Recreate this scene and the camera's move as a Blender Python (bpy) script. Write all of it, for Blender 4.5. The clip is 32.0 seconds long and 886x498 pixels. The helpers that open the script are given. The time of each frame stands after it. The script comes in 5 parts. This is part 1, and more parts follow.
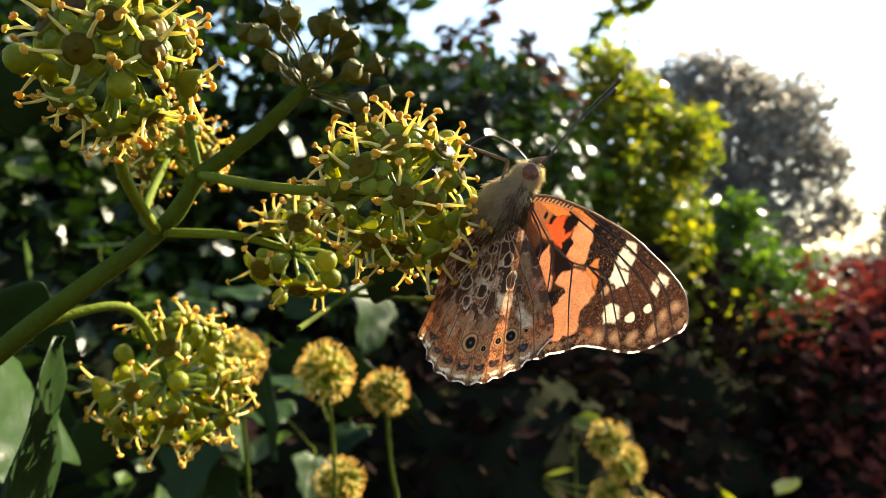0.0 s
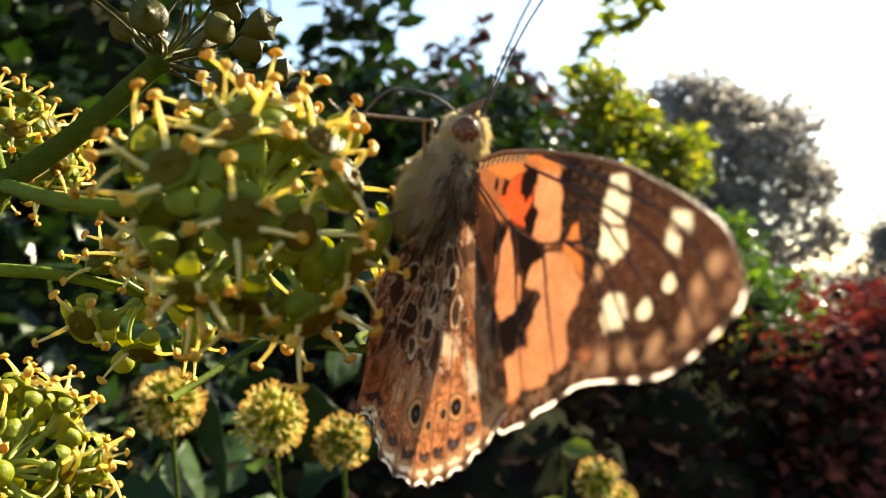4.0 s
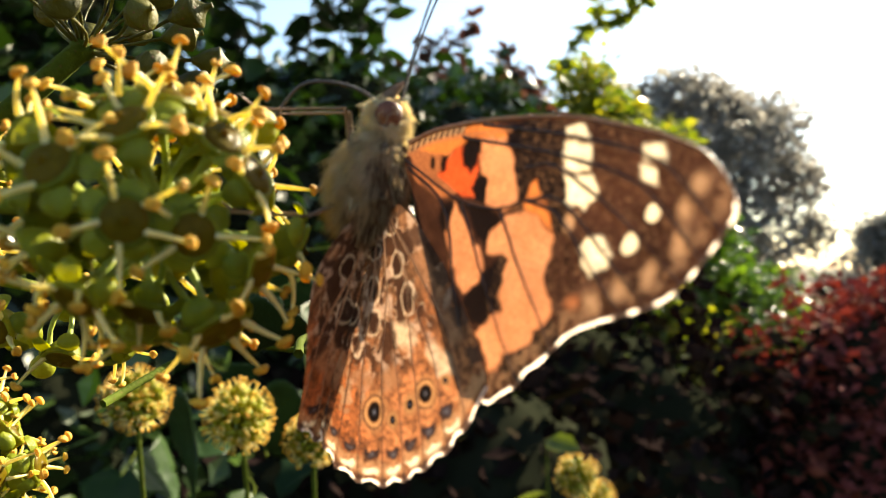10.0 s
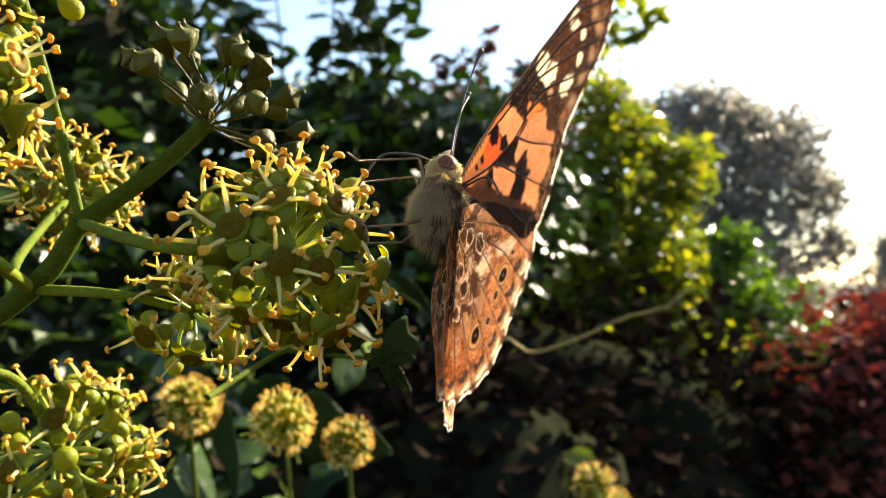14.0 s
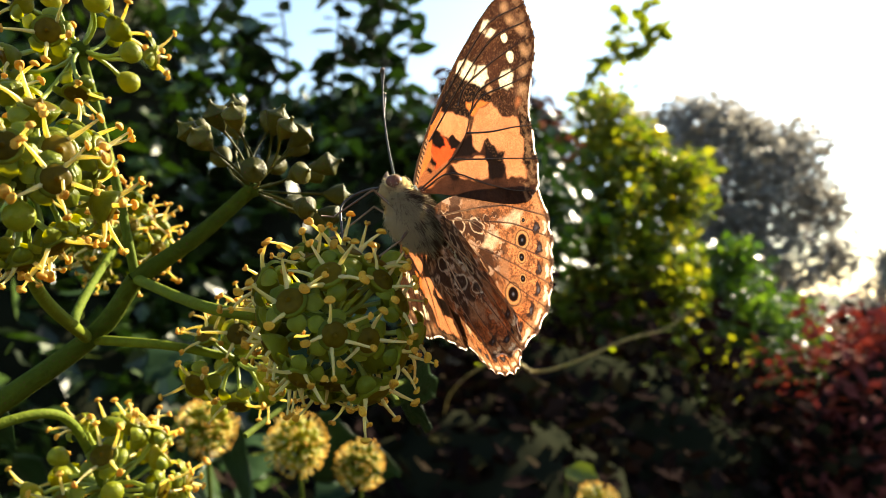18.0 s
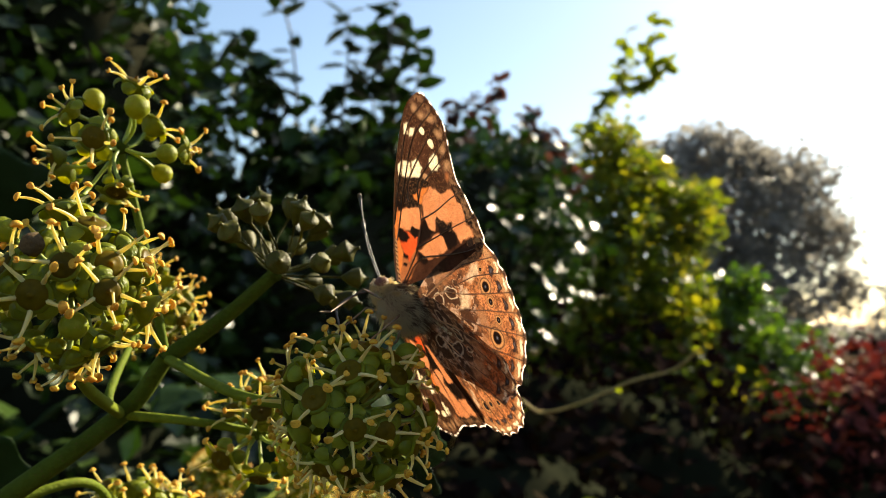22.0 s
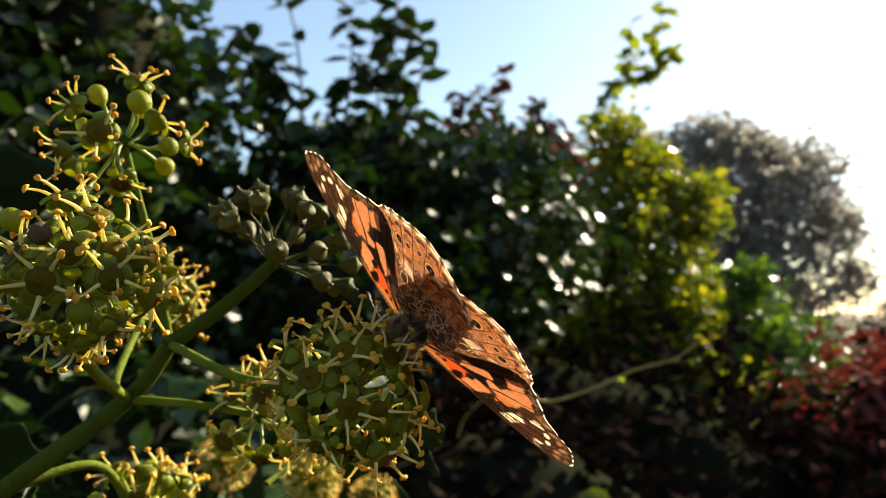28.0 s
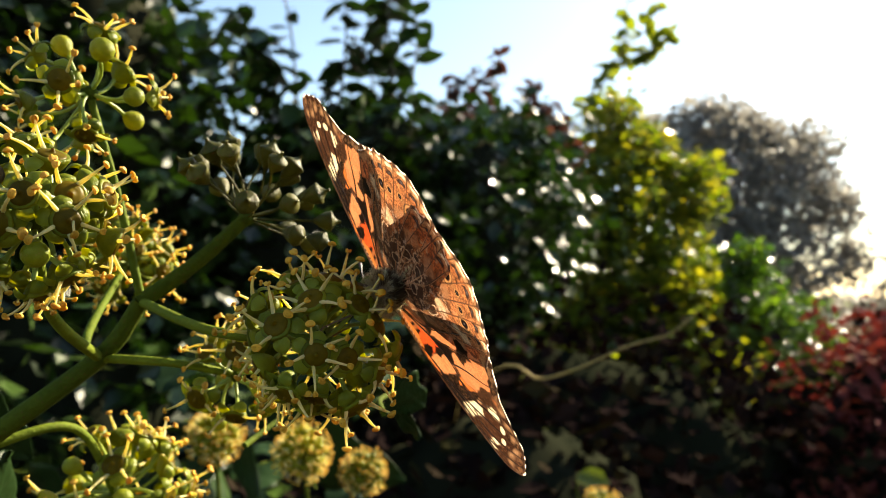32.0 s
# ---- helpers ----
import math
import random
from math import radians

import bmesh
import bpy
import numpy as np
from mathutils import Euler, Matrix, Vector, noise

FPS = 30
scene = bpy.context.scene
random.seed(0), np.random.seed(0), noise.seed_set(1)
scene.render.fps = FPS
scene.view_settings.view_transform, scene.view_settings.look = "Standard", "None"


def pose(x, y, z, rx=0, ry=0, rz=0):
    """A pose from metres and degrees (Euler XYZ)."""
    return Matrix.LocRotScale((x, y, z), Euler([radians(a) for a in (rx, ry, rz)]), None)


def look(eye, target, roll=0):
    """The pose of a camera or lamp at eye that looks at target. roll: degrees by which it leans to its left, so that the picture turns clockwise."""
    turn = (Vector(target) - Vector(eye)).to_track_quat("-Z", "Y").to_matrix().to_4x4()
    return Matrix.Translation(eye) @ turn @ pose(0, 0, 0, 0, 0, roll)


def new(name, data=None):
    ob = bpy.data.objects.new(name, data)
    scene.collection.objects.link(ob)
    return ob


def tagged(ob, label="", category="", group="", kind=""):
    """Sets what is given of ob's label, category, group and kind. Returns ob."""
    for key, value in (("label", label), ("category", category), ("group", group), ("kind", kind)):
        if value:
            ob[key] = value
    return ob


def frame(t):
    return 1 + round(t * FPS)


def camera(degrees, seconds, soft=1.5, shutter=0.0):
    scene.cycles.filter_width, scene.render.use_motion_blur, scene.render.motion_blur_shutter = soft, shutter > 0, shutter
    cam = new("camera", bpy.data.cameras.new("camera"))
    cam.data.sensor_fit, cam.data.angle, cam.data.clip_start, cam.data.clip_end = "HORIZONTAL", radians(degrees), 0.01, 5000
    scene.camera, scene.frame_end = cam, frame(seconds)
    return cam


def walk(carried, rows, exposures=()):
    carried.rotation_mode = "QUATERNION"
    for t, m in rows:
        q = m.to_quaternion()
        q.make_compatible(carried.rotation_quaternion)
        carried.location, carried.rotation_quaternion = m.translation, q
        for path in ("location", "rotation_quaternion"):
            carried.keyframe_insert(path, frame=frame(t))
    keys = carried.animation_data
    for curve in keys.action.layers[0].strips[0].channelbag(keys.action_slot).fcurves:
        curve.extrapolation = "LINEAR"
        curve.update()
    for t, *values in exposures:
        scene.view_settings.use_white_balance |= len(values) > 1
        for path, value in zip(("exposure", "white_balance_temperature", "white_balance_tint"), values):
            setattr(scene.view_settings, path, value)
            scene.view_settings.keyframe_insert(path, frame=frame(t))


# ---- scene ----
cam = camera(62.87, 32.0, 0.6, 0.0)
cam.data.dof.use_dof, cam.data.dof.focus_distance, cam.data.dof.aperture_fstop = True, 0.090, 35.0
PATH = [
    (0, -0.00013, -0.00003, 1.39999, 89.998, 0.001, 0),
    (0.5, 0.00335, 0.00725, 1.40075, 89.461, -0.287, 0.653),
    (1, 0.00584, 0.01143, 1.39753, 89.956, 0.323, 0.424),
    (1.5, 0.00949, 0.02038, 1.39694, 89.517, -0.292, 0.412),
    (2, 0.00967, 0.02514, 1.39783, 88.908, -0.559, -0.237),
    (2.5, 0.00858, 0.02791, 1.40169, 88.828, -0.856, -0.611),
    (3, 0.00983, 0.03735, 1.40509, 90.024, -0.04, -0.087),
    (3.5, 0.00907, 0.03705, 1.40372, 91.475, -0.086, -0.785),
    (5.5, 0.00781, 0.04353, 1.40228, 91.357, -0.668, -0.415),
    (6, 0.00482, 0.04363, 1.40087, 91.705, -0.418, -1.344),
    (6.5, 0.00369, 0.04288, 1.40133, 91.138, -0.37, -1.464),
    (7, 0.00530, 0.04103, 1.40191, 91.01, -0.292, -0.732),
    (7.5, 0.01139, 0.04156, 1.40255, 90.973, -0.76, 0.264),
    (8, 0.01881, 0.04228, 1.40249, 91.154, -0.199, -0.287),
    (8.5, 0.01731, 0.04273, 1.40144, 91.395, -0.257, -1.462),
    (9, 0.01736, 0.04188, 1.40292, 91.148, -0.606, -1.504),
    (9.5, 0.01558, 0.04214, 1.40342, 91.109, -0.641, -1.595),
    (10, 0.01417, 0.04197, 1.40415, 90.945, -0.718, -1.638),
    (10.5, 0.01376, 0.04182, 1.40441, 91.255, -0.582, -1.146),
    (11, 0.01401, 0.04445, 1.40258, 91.883, -0.287, -0.88),
    (11.5, 0.01173, 0.03988, 1.40213, 91.915, -0.142, -1.336),
    (12, 0.01154, 0.03185, 1.40420, 91.534, -0.633, -1.272),
    (12.5, 0.01109, 0.02455, 1.40539, 91.72, -1.001, -1.147),
    (13, 0.00941, 0.02089, 1.40476, 92.008, -0.626, -0.944),
    (13.5, 0.00978, 0.01920, 1.40511, 92.031, -0.633, -0.366),
    (15.5, 0.01257, 0.01066, 1.40599, 92.402, -0.411, -0.324),
    (16, 0.00944, 0.00830, 1.40759, 92.243, -0.776, -0.749),
    (16.5, 0.00867, 0.00760, 1.40965, 92.095, -1.207, -0.319),
    (17, 0.00853, 0.00798, 1.41128, 92.301, -1.268, -0.207),
    (17.5, 0.00752, 0.00941, 1.41143, 92.727, -0.91, -0.122),
    (18, 0.00665, 0.00785, 1.41206, 92.967, -0.964, -0.242),
    (18.5, 0.00534, 0.00720, 1.41249, 93.155, -1.023, -0.342),
    (19, 0.00412, 0.00741, 1.41333, 93.113, -1.101, -0.393),
    (19.5, 0.00406, 0.00573, 1.41455, 93.23, -1.262, -0.276),
    (20, 0.00400, 0.00390, 1.41709, 93.371, -1.581, -0.103),
    (20.5, 0.00468, 0.00410, 1.42011, 93.347, -1.858, 0.23),
    (21, 0.00468, 0.00410, 1.42108, 94.082, -1.574, 0.314),
    (21.5, 0.00510, 0.00280, 1.42091, 94.672, -1.206, 0.372),
    (22, 0.00592, -0.00087, 1.42067, 95.186, -1.176, 0.29),
    (22.5, 0.00920, -0.00332, 1.42096, 95.178, -1.025, 0.728),
    (23, 0.01188, -0.00231, 1.41894, 95.369, -0.267, 1.227),
    (23.5, 0.01037, -0.00053, 1.41863, 95.055, -0.493, 0.759),
    (24, 0.00877, -0.00118, 1.41928, 94.759, -0.824, 0.431),
    (24.5, 0.01043, -0.00319, 1.41969, 94.571, -0.753, 0.538),
    (25, 0.01056, -0.00472, 1.42066, 94.416, -0.934, 0.489),
    (25.5, 0.01116, -0.00591, 1.42046, 94.45, -0.697, 0.633),
    (27.5, 0.00862, -0.00269, 1.41928, 94.617, -0.741, 1.024),
    (28, 0.00825, -0.00469, 1.41952, 94.592, -0.748, 0.846),
    (28.5, 0.01013, -0.00537, 1.41966, 94.486, -0.677, 1.168),
    (29, 0.01063, -0.00629, 1.41975, 94.5, -0.676, 1.151),
    (29.5, 0.01134, -0.00595, 1.41924, 94.505, -0.578, 1.193),
    (30, 0.01238, -0.00622, 1.41829, 94.511, -0.414, 1.244),
    (30.5, 0.01299, -0.00505, 1.41774, 94.201, -0.26, 1.174),
    (31, 0.01196, -0.00508, 1.41650, 93.975, -0.215, 0.957),
    (31.5, 0.01203, -0.00355, 1.41535, 93.742, -0.265, 0.777),
    (32, 0.01188, -0.00161, 1.41429, 93.428, -0.267, 0.683),
]
walk(cam, [(r[0], pose(*r[1:])) for r in PATH], [(0, 2.56, 6900, 5), (3.5, 2.52, 6900, 5), (9.5, 2.46, 6900, 5), (13.5, 2.58, 6900, 5), (16, 2.46, 6900, 5), (19, 2.45, 6900, 5), (21, 2.08, 6900, 5), (23, 1.86, 6900, 5), (29, 1.94, 6900, 5), (31, 2.18, 6900, 5), (32, 2.22, 6900, 5)])

# the butterfly's way: seconds, place, turn, then the sweep and lift of its forewings and of its hindwings
FLIGHT = [
    (0, 0.00778, 0.09972, 1.40497, -174.6, -52.1, -13.3, 2.6, 46.0, -50.2, 44.7),
    (1, 0.00883, 0.09798, 1.40729, -150.1, -59.3, -21.6, 2.1, 42.0, -48.9, 42.1),
    (2, 0.00935, 0.09912, 1.40785, -146.1, -62.6, -36.8, 3.3, 33.0, -51.4, 32.9),
    (2.5, 0.00949, 0.09917, 1.40782, -147.0, -62.2, -35.3, 4.6, 33.0, -52.8, 33.0),
    (3, 0.00918, 0.09969, 1.40815, -148.2, -61.9, -37.3, 5.9, 33.0, -54.2, 32.4),
    (5.5, 0.00893, 0.10357, 1.40912, -157.7, -64.6, -34.0, 10.6, 40.0, -56.1, 39.0),
    (6, 0.00907, 0.10288, 1.40920, -158.5, -64.3, -32.8, 11.2, 39.0, -56.0, 38.0),
    (6.5, 0.00909, 0.10307, 1.40917, -157.2, -64.5, -33.8, 10.9, 38.0, -57.2, 37.0),
    (7, 0.00886, 0.10507, 1.40898, -158.2, -64.5, -36.4, 10.5, 37.0, -57.9, 36.0),
    (7.5, 0.00783, 0.10637, 1.40951, -143.1, -66.5, -40.1, 10.9, 36.0, -58.4, 35.0),
    (8, 0.00721, 0.10535, 1.40857, -141.1, -66.3, -42.4, 10.8, 35.0, -58.6, 31.2),
    (8.5, 0.00924, 0.10305, 1.40955, -153.5, -69.0, -27.9, 11.0, 35.5, -57.1, 34.3),
    (9, 0.00832, 0.10466, 1.41038, -143.9, -71.6, -38.4, 9.7, 36.0, -57.4, 34.1),
    (9.5, 0.00853, 0.10474, 1.41058, -150.5, -72.9, -28.2, 8.7, 37.0, -58.2, 35.1),
    (10, 0.00949, 0.10390, 1.40981, -157.0, -73.9, -22.7, 6.3, 38.0, -58.7, 37.1),
    (10.5, 0.01066, 0.10337, 1.41138, -178.8, -73.0, 13.9, 4.0, 32.0, -57.4, 31.4),
    (11, 0.01052, 0.10515, 1.41150, 174.3, -78.2, 9.0, 1.9, 19.0, -57.6, 17.4),
    (12, 0.01071, 0.10235, 1.41095, 121.4, -66.5, 67.8, 8.1, 14.0, -59.4, 14.7),
    (13, 0.01081, 0.09964, 1.41120, 108.5, -59.7, 79.7, 6.9, 13.3, -59.0, 13.4),
    (13.5, 0.01081, 0.09964, 1.41120, 108.5, -59.7, 79.7, 6.9, 13.3, -59.0, 13.4),
    (15.5, 0.00969, 0.10047, 1.41620, 77.5, -60.2, 114.2, 4.3, 22.0, -66.2, 23.2),
    (16, 0.00887, 0.10183, 1.41649, 72.1, -59.3, 114.9, 2.9, 24.0, -66.4, 25.0),
    (16.5, 0.00796, 0.10347, 1.41676, 70.7, -61.1, 115.4, 1.8, 24.0, -68.1, 24.3),
    (17, 0.00780, 0.10440, 1.41716, 74.7, -64.2, 119.1, 0.4, 24.0, -69.8, 24.2),
    (17.5, 0.00747, 0.10510, 1.41766, 70.0, -64.5, 126.0, -0.9, 24.0, -70.6, 23.9),
    (18, 0.00357, 0.10421, 1.42047, 52.6, -46.8, 137.7, 2.2, 24.0, -66.9, 25.5),
    (18.5, 0.00235, 0.10427, 1.42100, 46.0, -43.7, 140.4, 1.9, 24.0, -67.1, 25.7),
    (19, 0.00197, 0.10492, 1.42086, 43.5, -43.2, 140.0, 1.3, 24.0, -67.6, 25.1),
    (19.5, 0.00188, 0.10510, 1.42106, 45.3, -42.7, 139.9, 0.8, 24.0, -67.9, 25.2),
    (20, 0.00110, 0.10550, 1.42138, 46.9, -40.4, 142.1, 0.6, 24.0, -67.8, 25.6),
    (20.5, 0.00119, 0.10595, 1.42137, 43.3, -40.3, 142.4, 0.3, 23.0, -68.2, 23.5),
    (21, 0.00093, 0.10584, 1.42157, 45.1, -39.5, 142.1, -0.0, 22.0, -68.1, 22.9),
    (21.5, 0.00014, 0.10548, 1.42148, 58.1, -33.5, 140.0, 0.6, 17.0, -66.3, 17.6),
    (22, 0.00019, 0.10571, 1.42108, 61.1, -27.6, 133.6, 2.0, 10.5, -65.0, 10.4),
    (22.5, 0.00042, 0.10446, 1.42058, 61.3, -21.0, 127.6, 1.8, 4.9, -65.8, 3.9),
    (23, 0.00087, 0.10322, 1.41952, 64.7, -16.2, 126.0, -0.6, 9.3, -66.9, 10.8),
    (23.5, -0.00001, 0.10447, 1.41970, 68.2, -16.8, 123.8, -0.5, 7.8, -66.1, 6.8),
    (24, -0.00030, 0.10597, 1.41787, 76.9, -19.7, 122.4, -2.9, 21.1, -65.6, 20.1),
    (24.5, -0.00057, 0.10612, 1.41856, 72.4, -18.2, 125.3, -3.3, 21.6, -65.3, 20.6),
    (25, -0.00064, 0.10577, 1.41811, 71.4, -17.7, 132.2, -5.0, 24.2, -65.3, 25.5),
    (25.5, 0.00116, 0.10591, 1.41684, 73.0, -20.7, 126.0, -4.6, 26.6, -65.2, 25.6),
    (28, 0.00148, 0.10249, 1.41566, 50.3, 11.8, 106.8, -3.2, 8.5, -65.9, 9.2),
    (29, 0.00106, 0.10209, 1.41464, 54.8, 16.3, 107.5, -1.1, 12.3, -65.8, 11.3),
    (30, 0.00181, 0.10201, 1.41434, 57.3, 18.3, 106.6, -2.7, 8.5, -66.2, 8.3),
    (30.5, 0.00202, 0.10057, 1.41448, 64.4, 15.1, 107.7, -8.5, -1.2, -67.2, -2.3),
    (31, 0.00150, 0.10102, 1.41438, 64.3, 16.2, 109.2, -7.3, -2.0, -67.1, -3.2),
    (31.5, 0.00209, 0.10111, 1.41427, 63.0, 16.2, 107.4, -9.0, 2.9, -67.1, 3.5),
    (32, 0.00259, 0.10074, 1.41445, 62.6, 15.9, 106.4, -8.2, 2.9, -66.7, 2.0),
]

SUN_AZ, SUN_EL = 46.0, 32.0
world = bpy.data.worlds.new("sky")
scene.world = world
world.use_nodes = True
wn = world.node_tree
sky = wn.nodes.new("ShaderNodeTexSky")
sky.sky_type, sky.sun_disc = "NISHITA", False
sky.sun_elevation, sky.sun_rotation = radians(SUN_EL), radians(SUN_AZ)
sky.air_density, sky.dust_density, sky.ozone_density = 1.0, 0.75, 1.3
wn.links.new(sky.outputs[0], wn.nodes["Background"].inputs[0])
wn.nodes["Background"].inputs[1].default_value = 0.06

sun = new("sun", bpy.data.lights.new("sun", "SUN"))
sun.data.energy, sun.data.angle, sun.data.color = 5.0, radians(0.55), (1.0, 0.87, 0.68)
SUN_DIR = Vector((math.sin(radians(SUN_AZ)) * math.cos(radians(SUN_EL)), math.cos(radians(SUN_AZ)) * math.cos(radians(SUN_EL)), math.sin(radians(SUN_EL))))
sun.matrix_basis = look(tuple(SUN_DIR * 60), (0, 0, 0))

# ---- materials ----


def material(name):
    m = bpy.data.materials.new(name)
    m.use_nodes = True
    nt = m.node_tree
    for n in list(nt.nodes):
        nt.nodes.remove(n)
    return m, nt


def node(nt, kind, **inputs):
    n = nt.nodes.new(kind)
    for key, value in inputs.items():
        n.inputs[key.replace("_", " ")].default_value = value
    return n


def ramp(nt, source, stops):
    r = nt.nodes.new("ShaderNodeValToRGB")
    while len(r.color_ramp.elements) < len(stops):
        r.color_ramp.elements.new(0.5)
    for e, (p, c) in zip(r.color_ramp.elements, stops):
        e.position, e.color = p, (*c, 1)
    nt.links.new(source, r.inputs[0])
    return r.outputs[0]


def organic(name, stops, rough=0.5, through_light=0.3, through_tint=(1.0, 1.0, 0.6), noise_scale=900.0, bump=0.0004, bump_scale=2500.0,
            island=False, spec=0.5, sheen=0.0, fleck=None):
    """A plant or animal surface: colour from two scales of noise and per-piece chance, relief, and light passing through."""
    m, nt = material(name)
    L = nt.links.new
    geo = nt.nodes.new("ShaderNodeNewGeometry")
    info = nt.nodes.new("ShaderNodeObjectInfo")
    tc = nt.nodes.new("ShaderNodeTexCoord")
    n1 = node(nt, "ShaderNodeTexNoise", Scale=noise_scale, Detail=3.0)
    n2 = node(nt, "ShaderNodeTexNoise", Scale=noise_scale * 0.17, Detail=2.0)
    L(tc.outputs["Object"], n1.inputs["Vector"])
    L(tc.outputs["Object"], n2.inputs["Vector"])
    mix = nt.nodes.new("ShaderNodeMath")
    mix.operation = "MULTIPLY_ADD"
    L(n1.outputs[0], mix.inputs[0])
    mix.inputs[1].default_value = 0.45
    half = nt.nodes.new("ShaderNodeMath")
    half.operation = "MULTIPLY"
    L(n2.outputs[0], half.inputs[0])
    half.inputs[1].default_value = 0.4
    L(half.outputs[0], mix.inputs[2])
    add = nt.nodes.new("ShaderNodeMath")
    add.operation = "MULTIPLY_ADD"
    L(geo.outputs["Random Per Island"] if island else info.outputs["Random"], add.inputs[0])
    add.inputs[1].default_value = 0.7 if island else 0.35
    L(mix.outputs[0], add.inputs[2])
    sub = nt.nodes.new("ShaderNodeMath")
    sub.operation = "SUBTRACT"
    L(add.outputs[0], sub.inputs[0])
    sub.inputs[1].default_value = 0.3 if island else 0.12
    col = ramp(nt, sub.outputs[0], stops)
    if fleck:
        vor = node(nt, "ShaderNodeTexVoronoi", Scale=fleck[1])
        L(tc.outputs["Object"], vor.inputs["Vector"])
        mask = ramp(nt, vor.outputs["Distance"], [(0.10, (1, 1, 1)), (0.22, (0, 0, 0))])
        mx = nt.nodes.new("ShaderNodeMix")
        mx.data_type = "RGBA"
        L(mask, mx.inputs[0])
        L(col, mx.inputs[6])
        mx.inputs[7].default_value = (*fleck[0], 1)
        col = mx.outputs[2]
    p = node(nt, "ShaderNodeBsdfPrincipled", Roughness=rough)
    p.inputs["Specular IOR Level"].default_value = spec
    p.inputs["Sheen Weight"].default_value = sheen
    L(col, p.inputs["Base Color"])
    if bump:
        nb = node(nt, "ShaderNodeTexNoise", Scale=bump_scale, Detail=3.0)
        L(tc.outputs["Object"], nb.inputs["Vector"])
        b = node(nt, "ShaderNodeBump", Strength=0.5, Distance=bump)
        L(nb.outputs[0], b.inputs["Height"])
        L(b.outputs[0], p.inputs["Normal"])
    out = nt.nodes.new("ShaderNodeOutputMaterial")
    if through_light:
        tint = nt.nodes.new("ShaderNodeMix")
        tint.data_type, tint.blend_type = "RGBA", "MULTIPLY"
        tint.inputs[0].default_value = 1.0
        L(col, tint.inputs[6])
        tint.inputs[7].default_value = (*through_tint, 1)
        t = node(nt, "ShaderNodeBsdfTranslucent")
        L(tint.outputs[2], t.inputs["Color"])
        ms = node(nt, "ShaderNodeMixShader", Fac=through_light)
        L(p.outputs[0], ms.inputs[1])
        L(t.outputs[0], ms.inputs[2])
        L(ms.outputs[0], out.inputs[0])
    else:
        L(p.outputs[0], out.inputs[0])
    return m


def wing_material():
    m, nt = material("wing scales")
    L = nt.links.new
    att = nt.nodes.new("ShaderNodeVertexColor")
    att.layer_name = "pattern"
    tc = nt.nodes.new("ShaderNodeTexCoord")
    grain = node(nt, "ShaderNodeTexNoise", Scale=6000.0, Detail=2.0)
    L(tc.outputs["Object"], grain.inputs["Vector"])
    g = ramp(nt, grain.outputs[0], [(0.25, (0.6, 0.58, 0.56)), (0.75, (1.25, 1.25, 1.25))])
    mul = nt.nodes.new("ShaderNodeMix")
    mul.data_type, mul.blend_type = "RGBA", "MULTIPLY"
    mul.inputs[0].default_value = 1.0
    L(att.outputs[0], mul.inputs[6])
    L(g, mul.inputs[7])
    p = node(nt, "ShaderNodeBsdfPrincipled", Roughness=0.6)
    p.inputs["Specular IOR Level"].default_value = 0.08
    L(mul.outputs[2], p.inputs["Base Color"])
    b = node(nt, "ShaderNodeBump", Strength=0.5, Distance=0.00008)
    L(grain.outputs[0], b.inputs["Height"])
    L(b.outputs[0], p.inputs["Normal"])
    t = node(nt, "ShaderNodeBsdfTranslucent")
    warm = nt.nodes.new("ShaderNodeMix")
    warm.data_type, warm.blend_type = "RGBA", "MULTIPLY"
    warm.inputs[0].default_value = 1.0
    warm.inputs[7].default_value = (1.0, 0.82, 0.70, 1)
    L(mul.outputs[2], warm.inputs[6])
    L(warm.outputs[2], t.inputs["Color"])
    # the pattern's fourth channel holds how much light each patch of scales lets through
    ms = node(nt, "ShaderNodeMixShader")
    L(att.outputs["Alpha"], ms.inputs[0])
    L(p.outputs[0], ms.inputs[1])
    L(t.outputs[0], ms.inputs[2])
    out = nt.nodes.new("ShaderNodeOutputMaterial")
    L(ms.outputs[0], out.inputs[0])
    return m


M_STEM = organic("ivy stem", [(0.2, (0.030, 0.045, 0.004)), (0.8, (0.075, 0.098, 0.009))], 0.78, 0.12, (1.2, 1.1, 0.3), noise_scale=900, bump=0.0006, bump_scale=1800, fleck=((0.075, 0.055, 0.014), 1100), spec=0.05)
M_STALK = organic("green stalk", [(0.2, (0.07, 0.105, 0.008)), (0.8, (0.17, 0.21, 0.02))], 0.7, 0.28, (1.2, 1.1, 0.3), noise_scale=900, bump=0.0005, bump_scale=1800, fleck=((0.13, 0.11, 0.02), 1300), spec=0.08)
M_CUP = organic("flower cup", [(0.2, (0.10, 0.13, 0.005)), (0.8, (0.34, 0.37, 0.024))], 0.36, 0.55, (1.5, 1.15, 0.15), noise_scale=700, spec=0.25)
M_PETAL = organic("flower petal", [(0.2, (0.14, 0.18, 0.008)), (0.8, (0.38, 0.43, 0.04))], 0.34, 0.6, (1.4, 1.15, 0.2), noise_scale=700, spec=0.3)
M_DISC = organic("nectar disc", [(0.2, (0.09, 0.065, 0.002)), (0.8, (0.23, 0.165, 0.005))], 0.4, 0.6, (1.6, 1.0, 0.15), noise_scale=1500, bump=0.0001, spec=0.15)
